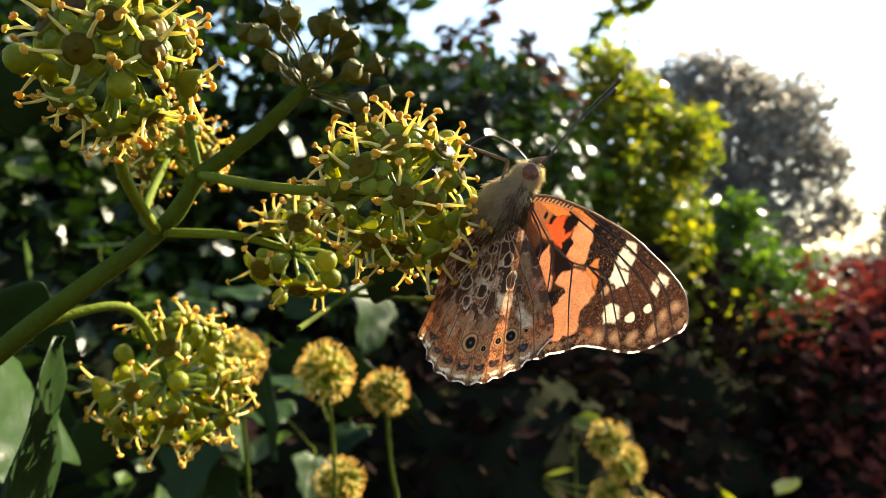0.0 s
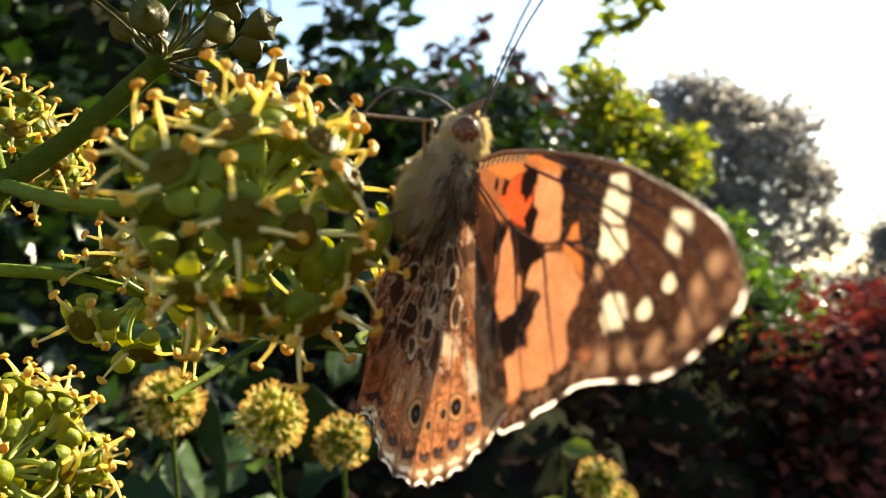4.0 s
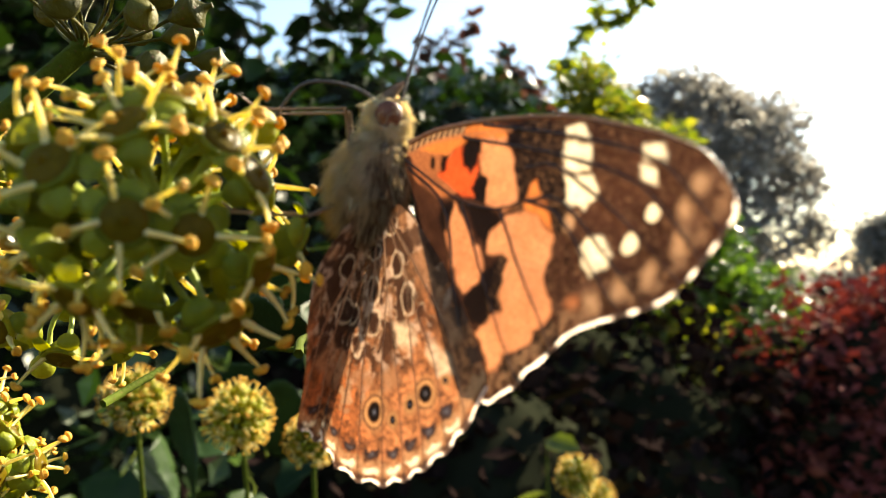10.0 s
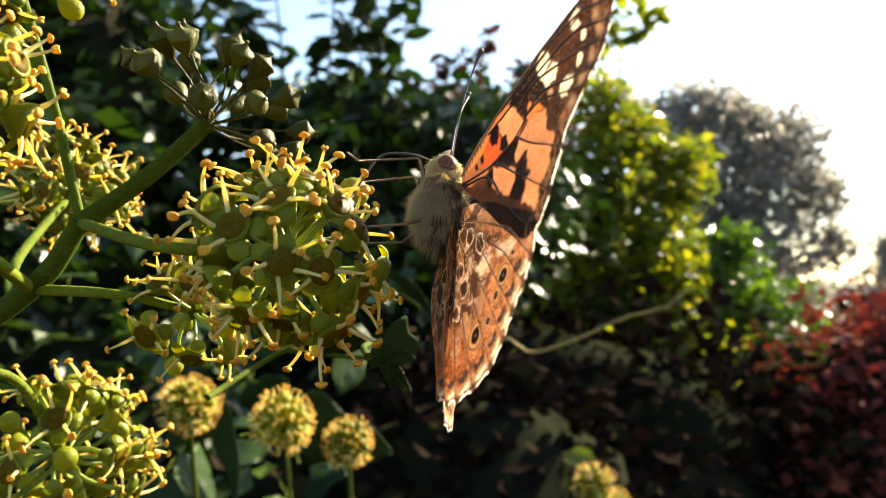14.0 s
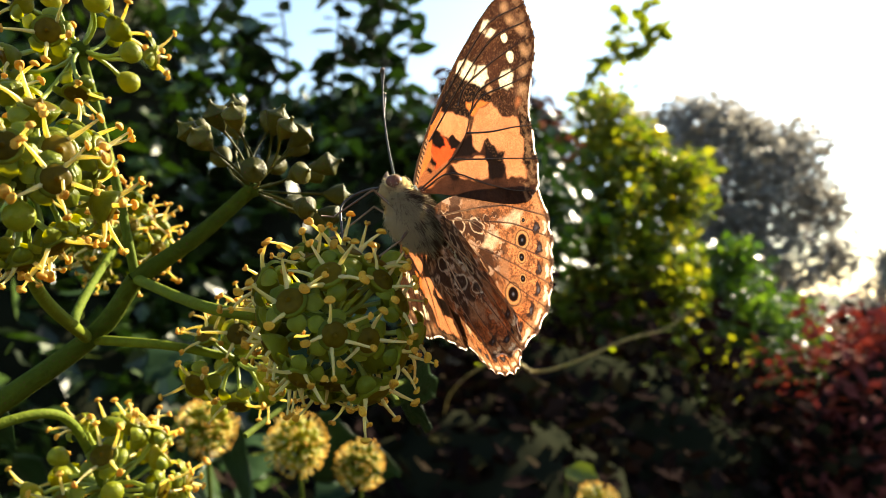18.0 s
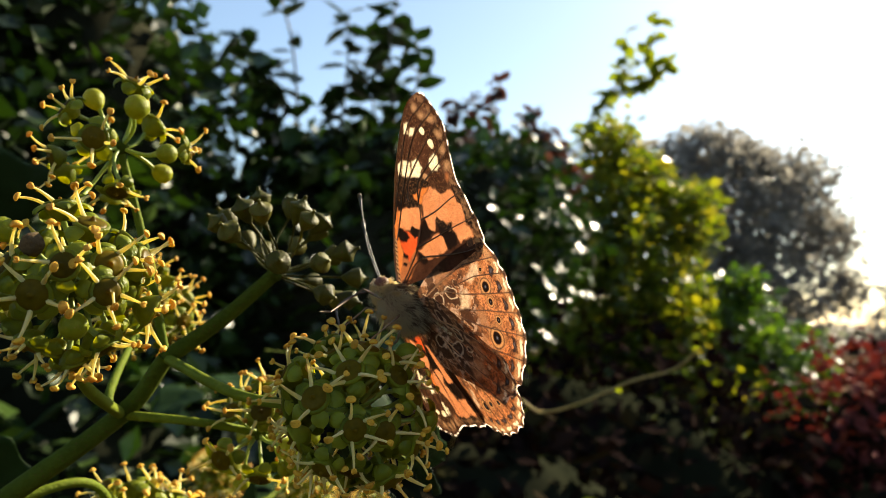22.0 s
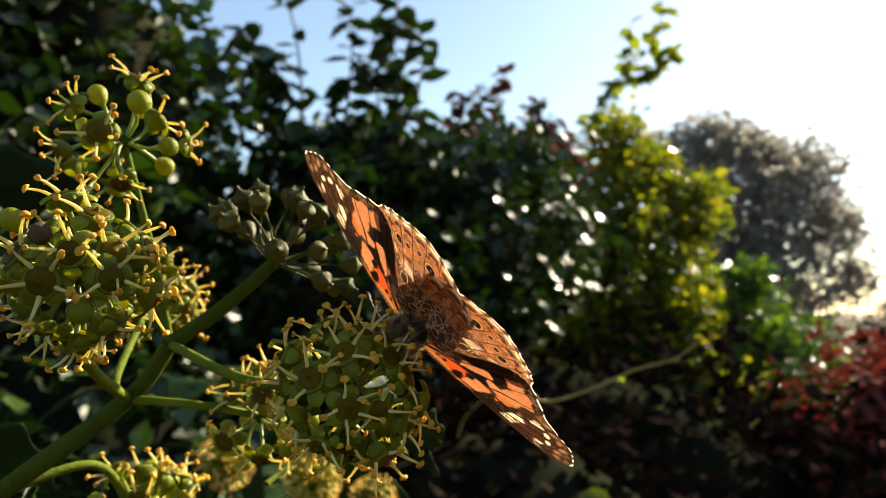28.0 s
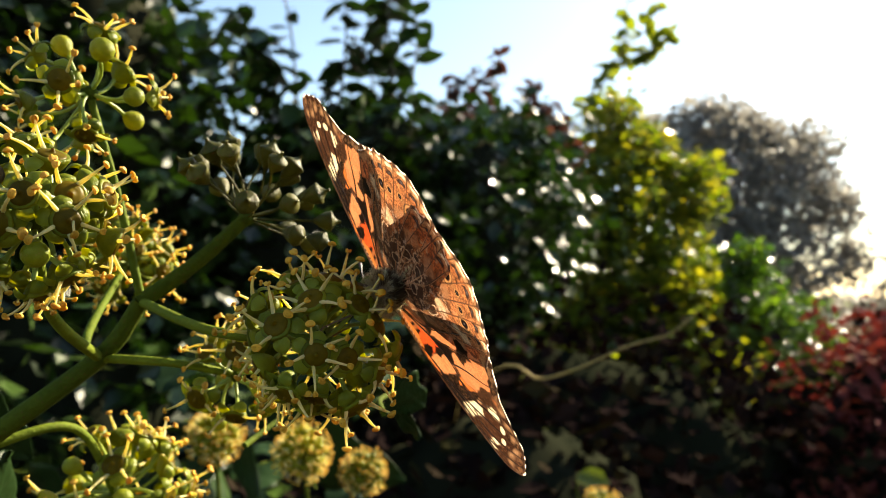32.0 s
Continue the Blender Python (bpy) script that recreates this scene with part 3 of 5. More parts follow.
def shoots():
    def ray25(px, py, d):
        return (d * (px - 790) / 1283, d, 1.42 + d * (540 - py) / 1283)
    rows = [([(590, 240), (600, 160), (605, 70), (600, -10)], 1.9, 22), ([(690, 230), (690, 150), (680, 60), (690, -40)], 1.9, 26), ([(640, 250), (655, 180), (640, 110), (650, 30)], 2.0, 16), ([(730, 240), (725, 170), (735, 90), (725, 20)], 2.0, 16),
            ([(520, 260), (515, 150), (500, 40), (470, -60)], 1.7, 9), ([(440, 210), (430, 120), (410, 40)], 1.7, 14), ([(470, 240), (480, 160), (460, 100)], 1.8, 10)]
    for i, (line, d, n) in enumerate(rows):
        shoot("ivy_shoot", "upright ivy shoot with small dark leaves against the sky", [ray25(x, y, d) for x, y in line], 0.004, int(n * 1.7), 0.085, M_BARK, 60 + i, M_HEDGE)
    for i, line in enumerate([[(1010, 260), (1045, 190), (1080, 130), (1150, 60), (1170, -20)], [(1030, 240), (1050, 170), (1100, 110), (1110, 20)], [(1090, 140), (1150, 110), (1190, 70)]]):
        shoot("leafy_spray", "slender leafy spray against the bright sky", [ray25(x, y, 2.6) for x, y in line], 0.003, 38, 0.066, M_TWIG, 80 + i, M_SUNNY)
    for i, line in enumerate([[(800, 230), (800, 170), (795, 150)], [(860, 210), (870, 150), (885, 110)], [(920, 230), (930, 190), (945, 170)], [(840, 230), (840, 180), (830, 140)]]):
        shoot("purple_shoot", "purple-brown leafy shoot above the hedge", [ray25(x, y, 3.0) for x, y in line], 0.004, 22, 0.075, M_TWIG, 90 + i, M_PURPLE)
    shoot("bramble_twig", "bare brown twig with a few yellow buds arching out", [(0.02, 1.75, 1.10), (0.025, 1.0, 1.27), (0.05091, 0.5476, 1.35901), (0.07479, 0.5328, 1.35172), (0.10132, 0.518, 1.36068), (0.13587, 0.5106, 1.37755), (0.16373, 0.5106, 1.38551), (0.18318, 0.5069, 1.40162)], 0.0014, 7, 0.0104, M_TWIG, 99, M_SUNNY, "twig")
    for i, (x, y, d, n) in enumerate([(1020, 860, 1.3, 14), (1280, 980, 1.5, 18), (1380, 990, 1.6, 16), (1100, 700, 2.2, 18), (1160, 720, 2.2, 18), (960, 780, 1.9, 12)]):
        px, py, pz = ray25(x, y, d)
        shoot("weed", "green weed stalk with broad leaves in the shade", [(px, py, 0), (px + 0.02, py, pz * 0.5), (px, py, pz)], 0.004, n, 0.09, M_STEM, 110 + i, M_SUNNY, "weed")


backdrop_garden()
shoots()


# ---- ivy ----
MM = 0.00074  # the drawn heads are larger than life


def cup_mesh(name):
    return lathe(name, [(0.5 * MM, 0), (1.0 * MM, 0.3 * MM), (1.8 * MM, 1.0 * MM), (2.4 * MM, 1.9 * MM), (2.75 * MM, 2.7 * MM), (2.85 * MM, 3.1 * MM), (2.7 * MM, 3.4 * MM), (2.3 * MM, 3.35 * MM)], M_CUP, 14)


def disc_mesh():
    return lathe("disc", [(2.3 * MM, 3.2 * MM), (2.2 * MM, 3.42 * MM), (1.75 * MM, 3.62 * MM), (1.2 * MM, 3.72 * MM), (0.55 * MM, 3.75 * MM), (0.36 * MM, 4.0 * MM), (0.24 * MM, 4.35 * MM), (0.12 * MM, 4.4 * MM)], M_DISC, 14)


def petal_mesh(name, curl):
    """An ovate petal, hooded, hinged at the cup's rim and bent back."""
    verts, faces = [], []
    n, w = 6, 5
    for i in range(n + 1):
        t = i / n
        a = curl * t
        x = 2.4 + 3.1 * (math.sin(a) / max(curl, 0.01))
        z = 2.9 - 2.9 * ((1 - math.cos(a)) / max(curl, 0.01)) + 0.15
        half = 1.5 * math.sin(math.pi * min(0.92, 0.22 + 0.72 * t)) ** 0.8 * (1 if t < 0.99 else 0.35)
        for j in range(w):
            s = j / (w - 1) * 2 - 1
            verts.append(((x - 0.35 * s * s * math.sin(a)) * MM, half * s * MM, (z - 0.45 * s * s) * MM))
    for i in range(n):
        for j in range(w - 1):
            a = i * w + j
            faces.append((a, a + 1, a + w + 1, a + w))
    k = len(verts)
    verts += [(x, y, z - 0.12 * MM) for x, y, z in verts]
    faces += [tuple(reversed([q + k for q in f])) for f in faces]
    return mesh_of(name, verts, faces, M_PETAL)


def filament_mesh(name, length, bend):
    pts = [(bend * (i / 5) ** 2 * length * MM * 0.5, 0, length * MM * i / 5) for i in range(6)]
    return tube(name, pts, [0.42 * MM, 0.36 * MM, 0.31 * MM, 0.27 * MM, 0.22 * MM, 0.17 * MM], M_FILAMENT, 6), pts[-1]


def anther_mesh(name):
    """Two joined lobes, like a coffee bean, on the thread's end."""
    verts, faces = [], []
    rings, seg = 7, 12
    for i in range(rings + 1):
        t = math.pi * i / rings
        for k in range(seg):
            a = 2 * math.pi * k / seg
            x, y, z = math.cos(t), math.sin(t) * math.cos(a), math.sin(t) * math.sin(a)
            pinch = 1 - 0.75 * math.exp(-(y / 0.22) ** 2) * (1 if z > 0 else 0.3)
            verts.append((0.88 * MM * x, 0.66 * MM * y * (1 + 0.1 * x * x), (0.50 * z * pinch - 0.22 * x * x + 0.3) * MM))
    for i in range(rings):
        for k in range(seg):
            k2 = (k + 1) % seg
            faces.append((i * seg + k, (i + 1) * seg + k, (i + 1) * seg + k2, i * seg + k2))
    return mesh_of(name, verts, faces, M_ANTHER)


CUP = cup_mesh("flower_cup")
DISC = disc_mesh()
PETALS = [petal_mesh("petal", c) for c in (1.0, 1.5, 2.0)]
FILAMENTS = [filament_mesh("filament", l, b) for l, b in ((3.5, 0.5), (4.4, 0.25), (4.9, 0.6), (5.2, -0.3), (4.0, 0.9))]
ANTHER = anther_mesh("anther")
BUD = lathe("bud", [(0.5 * MM, 0), (1.0 * MM, 0.4 * MM), (1.75 * MM, 1.3 * MM), (2.25 * MM, 2.5 * MM), (2.3 * MM, 3.3 * MM), (1.95 * MM, 4.2 * MM), (1.2 * MM, 4.85 * MM), (0.4 * MM, 5.1 * MM)], M_BUD, 14)
POD = lathe("pod", [(0.45 * MM, 0), (0.8 * MM, 0.6 * MM), (1.5 * MM, 1.5 * MM), (2.05 * MM, 2.6 * MM), (2.2 * MM, 3.4 * MM), (2.4 * MM, 3.7 * MM), (2.3 * MM, 3.95 * MM), (1.6 * MM, 4.3 * MM), (0.9 * MM, 4.8 * MM), (0.45 * MM, 5.3 * MM), (0.3 * MM, 5.9 * MM), (0.42 * MM, 6.1 * MM)], M_POD, 12)
WITHER = blob("withered", (2.0 * MM, 1.8 * MM, 1.8 * MM), M_WITHER, 8, 12, 0.25, 3)
HUB = lathe("hub", [(1.2 * MM, -1.5 * MM), (1.7 * MM, -0.6 * MM), (2.0 * MM, 0.2 * MM), (1.6 * MM, 1.1 * MM), (0.6 * MM, 1.6 * MM)], M_STEM, 12)


def pedicel_mesh(length, sag, thick=1.0, mat=None):
    pts = [(sag * length * MM * 0.12 * math.sin(math.pi * i / 6), 0, length * MM * i / 6) for i in range(7)]
    return tube("pedicel", pts, [thick * MM * r for r in (0.55, 0.46, 0.42, 0.40, 0.40, 0.44, 0.52)], mat or M_PEDICEL, 7)


PEDICELS = {(l, s): pedicel_mesh(l, s) for l in (7.5, 8.5, 9.5, 11.0, 12.5) for s in (-1, 1)}
POD_STALKS = {l: pedicel_mesh(l, 1, 0.6, M_POD) for l in (12.5, 14.0, 15.5)}


def flower(parent, direction, rng, length, stage):
    """One flower of the head at the end of its pedicel: open with stamens, a closed bud, or a withered one."""
    d = Vector(direction).normalized()
    spin = rng.uniform(0, 6.28)
    end = d * length * MM
    if stage == "bud":
        f = part("bud", BUD, parent, aim(d, end, spin) @ Matrix.Scale(rng.uniform(0.8, 1.1), 4))
    elif stage == "withered":
        f = part("withered_bud", WITHER, parent, aim(d, end, spin), "shrivelled brown bud")
    else:
        face = (d + 0.34 * Vector((rng.uniform(-1, 1), rng.uniform(-1, 1), rng.uniform(-1, 1)))).normalized()
        f = part("flower", CUP, parent, aim(face, end, spin) @ Matrix.Scale(rng.uniform(0.88, 1.1), 4))
        part("disc", DISC, f, Matrix.Identity(4), "olive-brown nectar disc")
        shed = rng.random() < 0.3
        for k in range(5):
            a = 2 * math.pi * k / 5
            if not shed or rng.random() < 0.4:
                part("petal", rng.choice(PETALS), f, Matrix.Rotation(a, 4, "Z"))
            if rng.random() < 0.88:
                me, tip = rng.choice(FILAMENTS)
                m = Matrix.Rotation(a + 0.63, 4, "Z") @ Matrix.Translation((2.2 * MM, 0, 3.1 * MM)) @ Matrix.Rotation(rng.uniform(0.5, 1.05), 4, "Y") @ Matrix.Rotation(rng.uniform(-0.3, 0.3), 4, "X")
                part("filament", me, f, m)
                part("anther", ANTHER, f, m @ Matrix.Translation(tip) @ Matrix.Rotation(rng.uniform(0, 6.28), 4, "Z") @ Matrix.Rotation(rng.uniform(-0.5, 0.5), 4, "Y") @ Matrix.Scale(rng.uniform(0.82, 1.08), 4), "")
    key = min(PEDICELS, key=lambda q: abs(q[0] - length) + rng.random() * 0.01)
    part("pedicel", PEDICELS[key], f, f.matrix_basis.inverted() @ aim(d, (0, 0, 0), spin) @ Matrix.Diagonal((1, 1, length / key[0], 1)))
    return f


def spread(rng, count, axis, cone, given=(), gap=0.0):
    """Directions spaced apart on a sphere, none within cone degrees of the stalk."""
    out = [Vector(g).normalized() for g in given]
    axis = Vector(axis).normalized()
    sep = gap or 2.0 * math.sqrt(1.0 / count) * 1.55
    tries = 0
    while len(out) < count and tries < 6000:
        tries += 1
        v = Vector((rng.gauss(0, 1), rng.gauss(0, 1), rng.gauss(0, 1))).normalized()
        if v.angle(axis) < radians(cone):
            continue
        if all((v - o).length > sep * (1 - tries / 9000) for o in out):
            out.append(v)
    return out


def umbel(label, hub, stalk_from, count, length, seed, buds=0.1, given=(), cone=35, withered=0, size=1.0):
    rng = random.Random(seed)
    ob = thing("ivy_flower_head", hub, label, "flower head", "ivy flower heads")
    ob.scale = (size, size, size)
    back = (Vector(stalk_from) - Vector(hub)).normalized()
    part("hub", HUB, ob, aim(-back))
    dirs = spread(rng, count, back, cone, given)
    for i, d in enumerate(dirs):
        stage = "open"
        if i >= len(given) and rng.random() < buds:
            stage = "bud"
        if i < len(given) + withered and i >= len(given):
            stage = "withered"
        flower(ob, d, rng, length * rng.uniform(0.76, 1.18), stage)
    return ob


def stalk(name, points, radii, label, n=20, mat=None):
    pts = curve_points(points, n)
    rr = [radii[0] + (radii[1] - radii[0]) * k / n for k in range(n + 1)]
    o = Vector(points[0])
    return part(name, tube(name, [p - o for p in pts], [r * MM for r in rr], mat or (M_STALK if name == "flower_stalk" else M_STEM), 10), BRANCH, Matrix.Translation(o - Vector(BRANCH.location)), label)


FORK1, FORK2 = (-0.04122, 0.12225, 1.41243), (-0.04862, 0.12299, 1.40281)
HUB_A, HUB_A2, HUB_B, HUB_C = (-0.00636, 0.09916, 1.40777), (-0.02627, 0.12728, 1.39963), (-0.05624, 0.148, 1.37262), (-0.04033, 0.08769, 1.42294)
HUB_D, HUB_E, HUB_C2 = (-0.04825, 0.11588, 1.44692), (-0.02361, 0.12254, 1.42694), (-0.05617, 0.14933, 1.41998)
STEM0, STEM1 = (-0.1036, 0.1406, 1.365), (-0.06823, 0.12062, 1.38742)
MID_E = tuple((Vector(FORK1) + Vector(HUB_E)) / 2 + Vector((0.00045, 0, -0.00045)))


BRANCH = thing("ivy_branch", STEM0, "green ivy branch forking into flower stalks", "branch")


def ivy():
    stalk("main_stem", [STEM0, STEM1, FORK2, FORK1], (2.6, 1.9), "thick green stem", 30)
    stalk("base_stem", [(-0.85, 1.3, 0.9), (-0.64, 0.8, 1.08), (-0.24, 0.26, 1.30), STEM0], (5.0, 2.6), "woody ivy stem running back into the hedge", 30)
    stalk("upper_stem", [FORK1, MID_E, HUB_E], (1.9, 1.6), "dark green upper stem", 16)
    stalk("flower_stalk", [FORK1, (-0.0222, 0.10286, 1.40851), HUB_A], (1.15, 0.95), "green ivy flower stalk")
    stalk("flower_stalk", [FORK2, (-0.03478, 0.12062, 1.40222), HUB_A2], (1.1, 0.9), "green ivy flower stalk")
    stalk("flower_stalk", [FORK1, (-0.0440, 0.1190, 1.4290), HUB_D], (1.0, 0.85), "slender green ivy flower stalk")
    stalk("flower_stalk", [FORK2, (-0.0444, 0.0999, 1.4111), HUB_C], (1.3, 1.0), "green ivy flower stalk")
    stalk("flower_stalk", [STEM1, (-0.05772, 0.1332, 1.3889), HUB_B], (1.2, 1.0), "green ivy flower stalk")
    stalk("flower_stalk", [FORK2, (-0.05032, 0.1221, 1.40666), HUB_C2], (1.1, 0.9), "green ivy flower stalk")
    umbel("open ivy flower head with yellow anthers, the butterfly clings to it", HUB_A, FORK1, 33, 10.3, 21, 0.04,
          [(0.0006, -0.0070, 0.0052), (0.0012, -0.0140, -0.0022), (0.0082, -0.0120, -0.0045), (0.0085, -0.0050, 0.0105), (0.0125, -0.0075, 0.0030), (0.0110, -0.0090, 0.0085), (0.0020, -0.0060, 0.0120), (-0.0040, -0.0050, 0.0110), (0.0010, -0.0060, -0.0120), (0.0070, -0.0030, -0.0120)], 22, size=1.0)
    umbel("small ivy flower head, half still in round buds", HUB_A2, FORK2, 16, 9.0, 22, 0.45, [], 40)
    umbel("open ivy flower head with yellow anthers over dark leaves", HUB_B, STEM1, 33, 11.8, 23, 0.08, [], 30, size=1.2)
    umbel("large open ivy flower head with a shrivelled bud", HUB_C, FORK2, 30, 9.8, 24, 0.06, [], 30, 1, 1.0)
    umbel("sparse ivy flower head on a long slender stalk", HUB_D, FORK1, 15, 11.0, 25, 0.42, [], 45)
    umbel("open ivy flower head in the shade behind", HUB_C2, FORK2, 24, 9.0, 26, 0.05, [], 30)
    # spent head of green fruits
    rng = random.Random(5)
    ob = thing("ivy_fruit_head", HUB_E, "spent ivy head of dull green pointed fruits, backlit", "fruit head", "ivy flower heads")
    back = (Vector(FORK1) - Vector(HUB_E)).normalized()
    part("hub", HUB, ob, aim(-back))
    for d in spread(rng, 24, (-0.55, -0.05, -0.85), 98):
        l = rng.choice((12.5, 14.0, 15.5))
        p = part("fruit", POD, ob, aim(d, d * l * MM, rng.uniform(0, 6)) @ Matrix.Scale(rng.uniform(0.95, 1.2), 4))
        part("stalk", POD_STALKS[l], p, p.matrix_basis.inverted() @ aim(d))


ivy()


def leaf_blade(name, length, seed, curl=0.25):
    """A lobed ivy leaf with a raised midrib and side ribs, cupped and wavy, with thickness."""
    rng = random.Random(seed)
    verts, faces = [], []
    n, w = 14, 13
    ph = rng.uniform(0, 6)
    for i in range(n + 1):
        t = i / n
        half = 0.44 * math.sin(math.pi * min(1, 0.06 + 0.94 * t) ** 0.75) ** 0.9 * (1 + 0.22 * math.cos(2 * math.pi * (t * 1.6 - 0.35)))
        if i == n:
            half = 0.01
        for j in range(w):
            s = j / (w - 1) * 2 - 1
            z = curl * (0.25 * s * s * half - 0.45 * t * t) + 0.018 * math.sin(9 * t + 3 * s + ph) - 0.02 * math.exp(-(s / 0.12) ** 2) - 0.012 * math.exp(-((abs(s) - ((t * 4) % 1)) / 0.12) ** 2)
            verts.append((t * length - 0.10 * length * abs(s) * (1 - t), half * s * length, z * length))
    for i in range(n):
        for j in range(w - 1):
            a = i * w + j
            faces.append((a, a + 1, a + w + 1, a + w))
    k = len(verts)
    verts += [(x, y, z - 0.0003) for x, y, z in verts]
    faces += [tuple(reversed([q + k for q in f])) for f in faces]
    rim = [j for j in range(w)] + [i * w + w - 1 for i in range(1, n + 1)] + [n * w + j for j in range(w - 2, -1, -1)] + [i * w for i in range(n - 1, 0, -1)]
    for a, c in zip(rim, rim[1:] + rim[:1]):
        faces.append((a, a + k, c + k, c))
    return mesh_of(name, verts, faces, M_IVYLEAF)


LEAF_BLADES = [leaf_blade("leaf_blade", 0.041, s, curl=c) for s, c in ((1, 0.25), (2, 0.5), (3, 0.1))]


def ivy_leaf(at, rot, size, k, label):
    ob = thing("ivy_leaf", at, label, "leaf", "ivy leaves")
    ob.rotation_euler = [radians(a) for a in rot]
    part("blade", LEAF_BLADES[k % 3], ob, Matrix.Scale(size, 4))
    part("petiole", tube("petiole", curve_points([(0, 0, 0), (-0.009, 0.0015, -0.0045), (-0.022, 0, -0.016)], 8), 0.0006, M_STEM, 6), ob)
    return ob


def ivy_leaves():
    rows = [(-0.11292, 0.1998, 1.36152, -60, 10, -70, 1.1),
            (-0.09509, 0.1554, 1.38816, -50, 30, 40, 0.45),
            (-0.07925, 0.1406, 1.35042, 0, -86, 12, 0.8),
            (-0.0013, 0.1668, 1.38816, -65, 20, -50, 0.32),
            (-0.01586, 0.1628, 1.3926, -60, 0, 30, 0.3),
            (-8e-05, 0.15229, 1.39334, -60, 20, 60, 0.3)]
    for i, (x, y, z, a, b2, c, s) in enumerate(rows):
        ivy_leaf((x, y, z), (a, b2, c), s, i, "glossy dark green ivy leaf" if s > 0.5 else "small pale ivy leaf catching the sun")
    rng = random.Random(77)
    for i in range(30):
        x = rng.uniform(-0.31, -0.015)
        y = rng.uniform(0.37, 0.59)
        z = rng.uniform(1.237, 1.563)
        if x > -0.118 and z > 1.474:
            z -= 0.15
        if x > -0.2 and z > 1.415:
            z -= 0.185
        ivy_leaf((x, y, z), (rng.uniform(-70, 10), rng.uniform(-20, 60), rng.uniform(0, 360)), rng.uniform(0.8, 1.3), i, "dark glossy ivy leaf deep in the hedge")


ivy_leaves()


def far_umbel(hub, seed, size, label, rooted=None):
    """A flower head that stays out of the near ground: one joined mesh of flowers, one of anthers."""
    rng = random.Random(seed)
    ob = thing("ivy_flower_head", hub, label, "flower head", "ivy flower heads")
    fv, ff, sv, sf, av, af = [], [], [], [], [], []

    def put(V, Fs, verts, faces, m):
        k = len(V)
        V.extend([m @ Vector(v) for v in verts])
        Fs.extend([tuple(q + k for q in f) for f in faces])
    egg = blob("egg", (1, 1, 1), M_CUP, 5, 8)
    ev, ef = [tuple(v.co) for v in egg.vertices], [tuple(p.vertices) for p in egg.polygons]
    bpy.data.meshes.remove(egg)
    for d in spread(rng, 58, (0, 0, -1), 25):
        l = 10 * MM * size * rng.uniform(0.85, 1.1)
        put(fv, ff, ev, ef, aim(d, d * l) @ Matrix.Diagonal((2.2 * MM * size, 2.2 * MM * size, 2.0 * MM * size, 1)))
        put(fv, ff, *tube_data([(0, 0, 0), d * l], 0.5 * MM * size, 5), Matrix.Identity(4))
        for k in range(5):
            e = (d + 0.55 * Vector((rng.gauss(0, 1), rng.gauss(0, 1), rng.gauss(0, 1))).normalized()).normalized()
            tip = d * l + e * 5.2 * MM * size
            put(sv, sf, *tube_data([d * l, tip], 0.15 * MM * size, 4), Matrix.Identity(4))
            put(av, af, ev, ef, Matrix.Translation(tip) @ Matrix.Scale(0.5 * MM * size, 4))
    tagged(part("blossom", mesh_of("far_flowers", fv, ff, M_CUP), ob), kind="stuff")
    tagged(part("stamen_fringe", mesh_of("far_filaments", sv, sf, M_FILAMENT), ob), kind="stuff")
    tagged(part("anther_fringe", mesh_of("far_anthers", av, af, M_ANTHER), ob), kind="stuff")
    foot = tuple(Vector(rooted) - Vector(hub)) if rooted else (rng.uniform(-0.02, 0.02), rng.uniform(0, 0.03), -0.09)
    part("stalk", tube("stalk", curve_points([(0, 0, 0), (0.003, 0.002, -0.037), foot], 10), 1.2 * MM, M_STEM, 7), ob)
    return ob


def far_umbels():
    for i, h in enumerate([(-0.08443, 0.2963, 1.35508), (-0.04729, 0.29223, 1.35049), (-0.02375, 0.29963, 1.34117), (-0.04455, 0.31147, 1.30003)]):
        far_umbel(h, 40 + i, (1.12, 1.12, 0.95, 1.0)[i], "yellow-green ivy flower head lower in the hedge")
    for i, h in enumerate([(0.12062, 0.5328, 1.2594), (0.13764, 0.5476, 1.2372), (0.1517, 0.5328, 1.2039), (0.1221, 0.5328, 1.215)]):
        far_umbel(h, 50 + i, 1.45, "yellow-green ivy flower head further along the hedge", (0.22, 1.75, 0.85))


far_umbels()


# ---- butterfly ----
BF = 0.00101  # the butterfly's parts are drawn in millimetres; this one's wing is 31 mm long


def inside(poly, U, V):
    r = np.zeros(U.shape, bool)
    n = len(poly)
    for i in range(n):
        (x1, y1), (x2, y2) = poly[i], poly[(i + 1) % n]
        cond = ((y1 > V) != (y2 > V)) & (U < (x2 - x1) * (V - y1) / (y2 - y1 + 1e-12) + x1)
        r ^= cond
    return r


def edge_distance(poly, U, V):
    d = np.full(U.shape, 1e9)
    n = len(poly)
    for i in range(n):
        (x1, y1), (x2, y2) = poly[i], poly[(i + 1) % n]
        dx, dy = x2 - x1, y2 - y1
        t = np.clip(((U - x1) * dx + (V - y1) * dy) / (dx * dx + dy * dy + 1e-12), 0, 1)
        d = np.minimum(d, np.hypot(U - x1 - t * dx, V - y1 - t * dy))
    return d


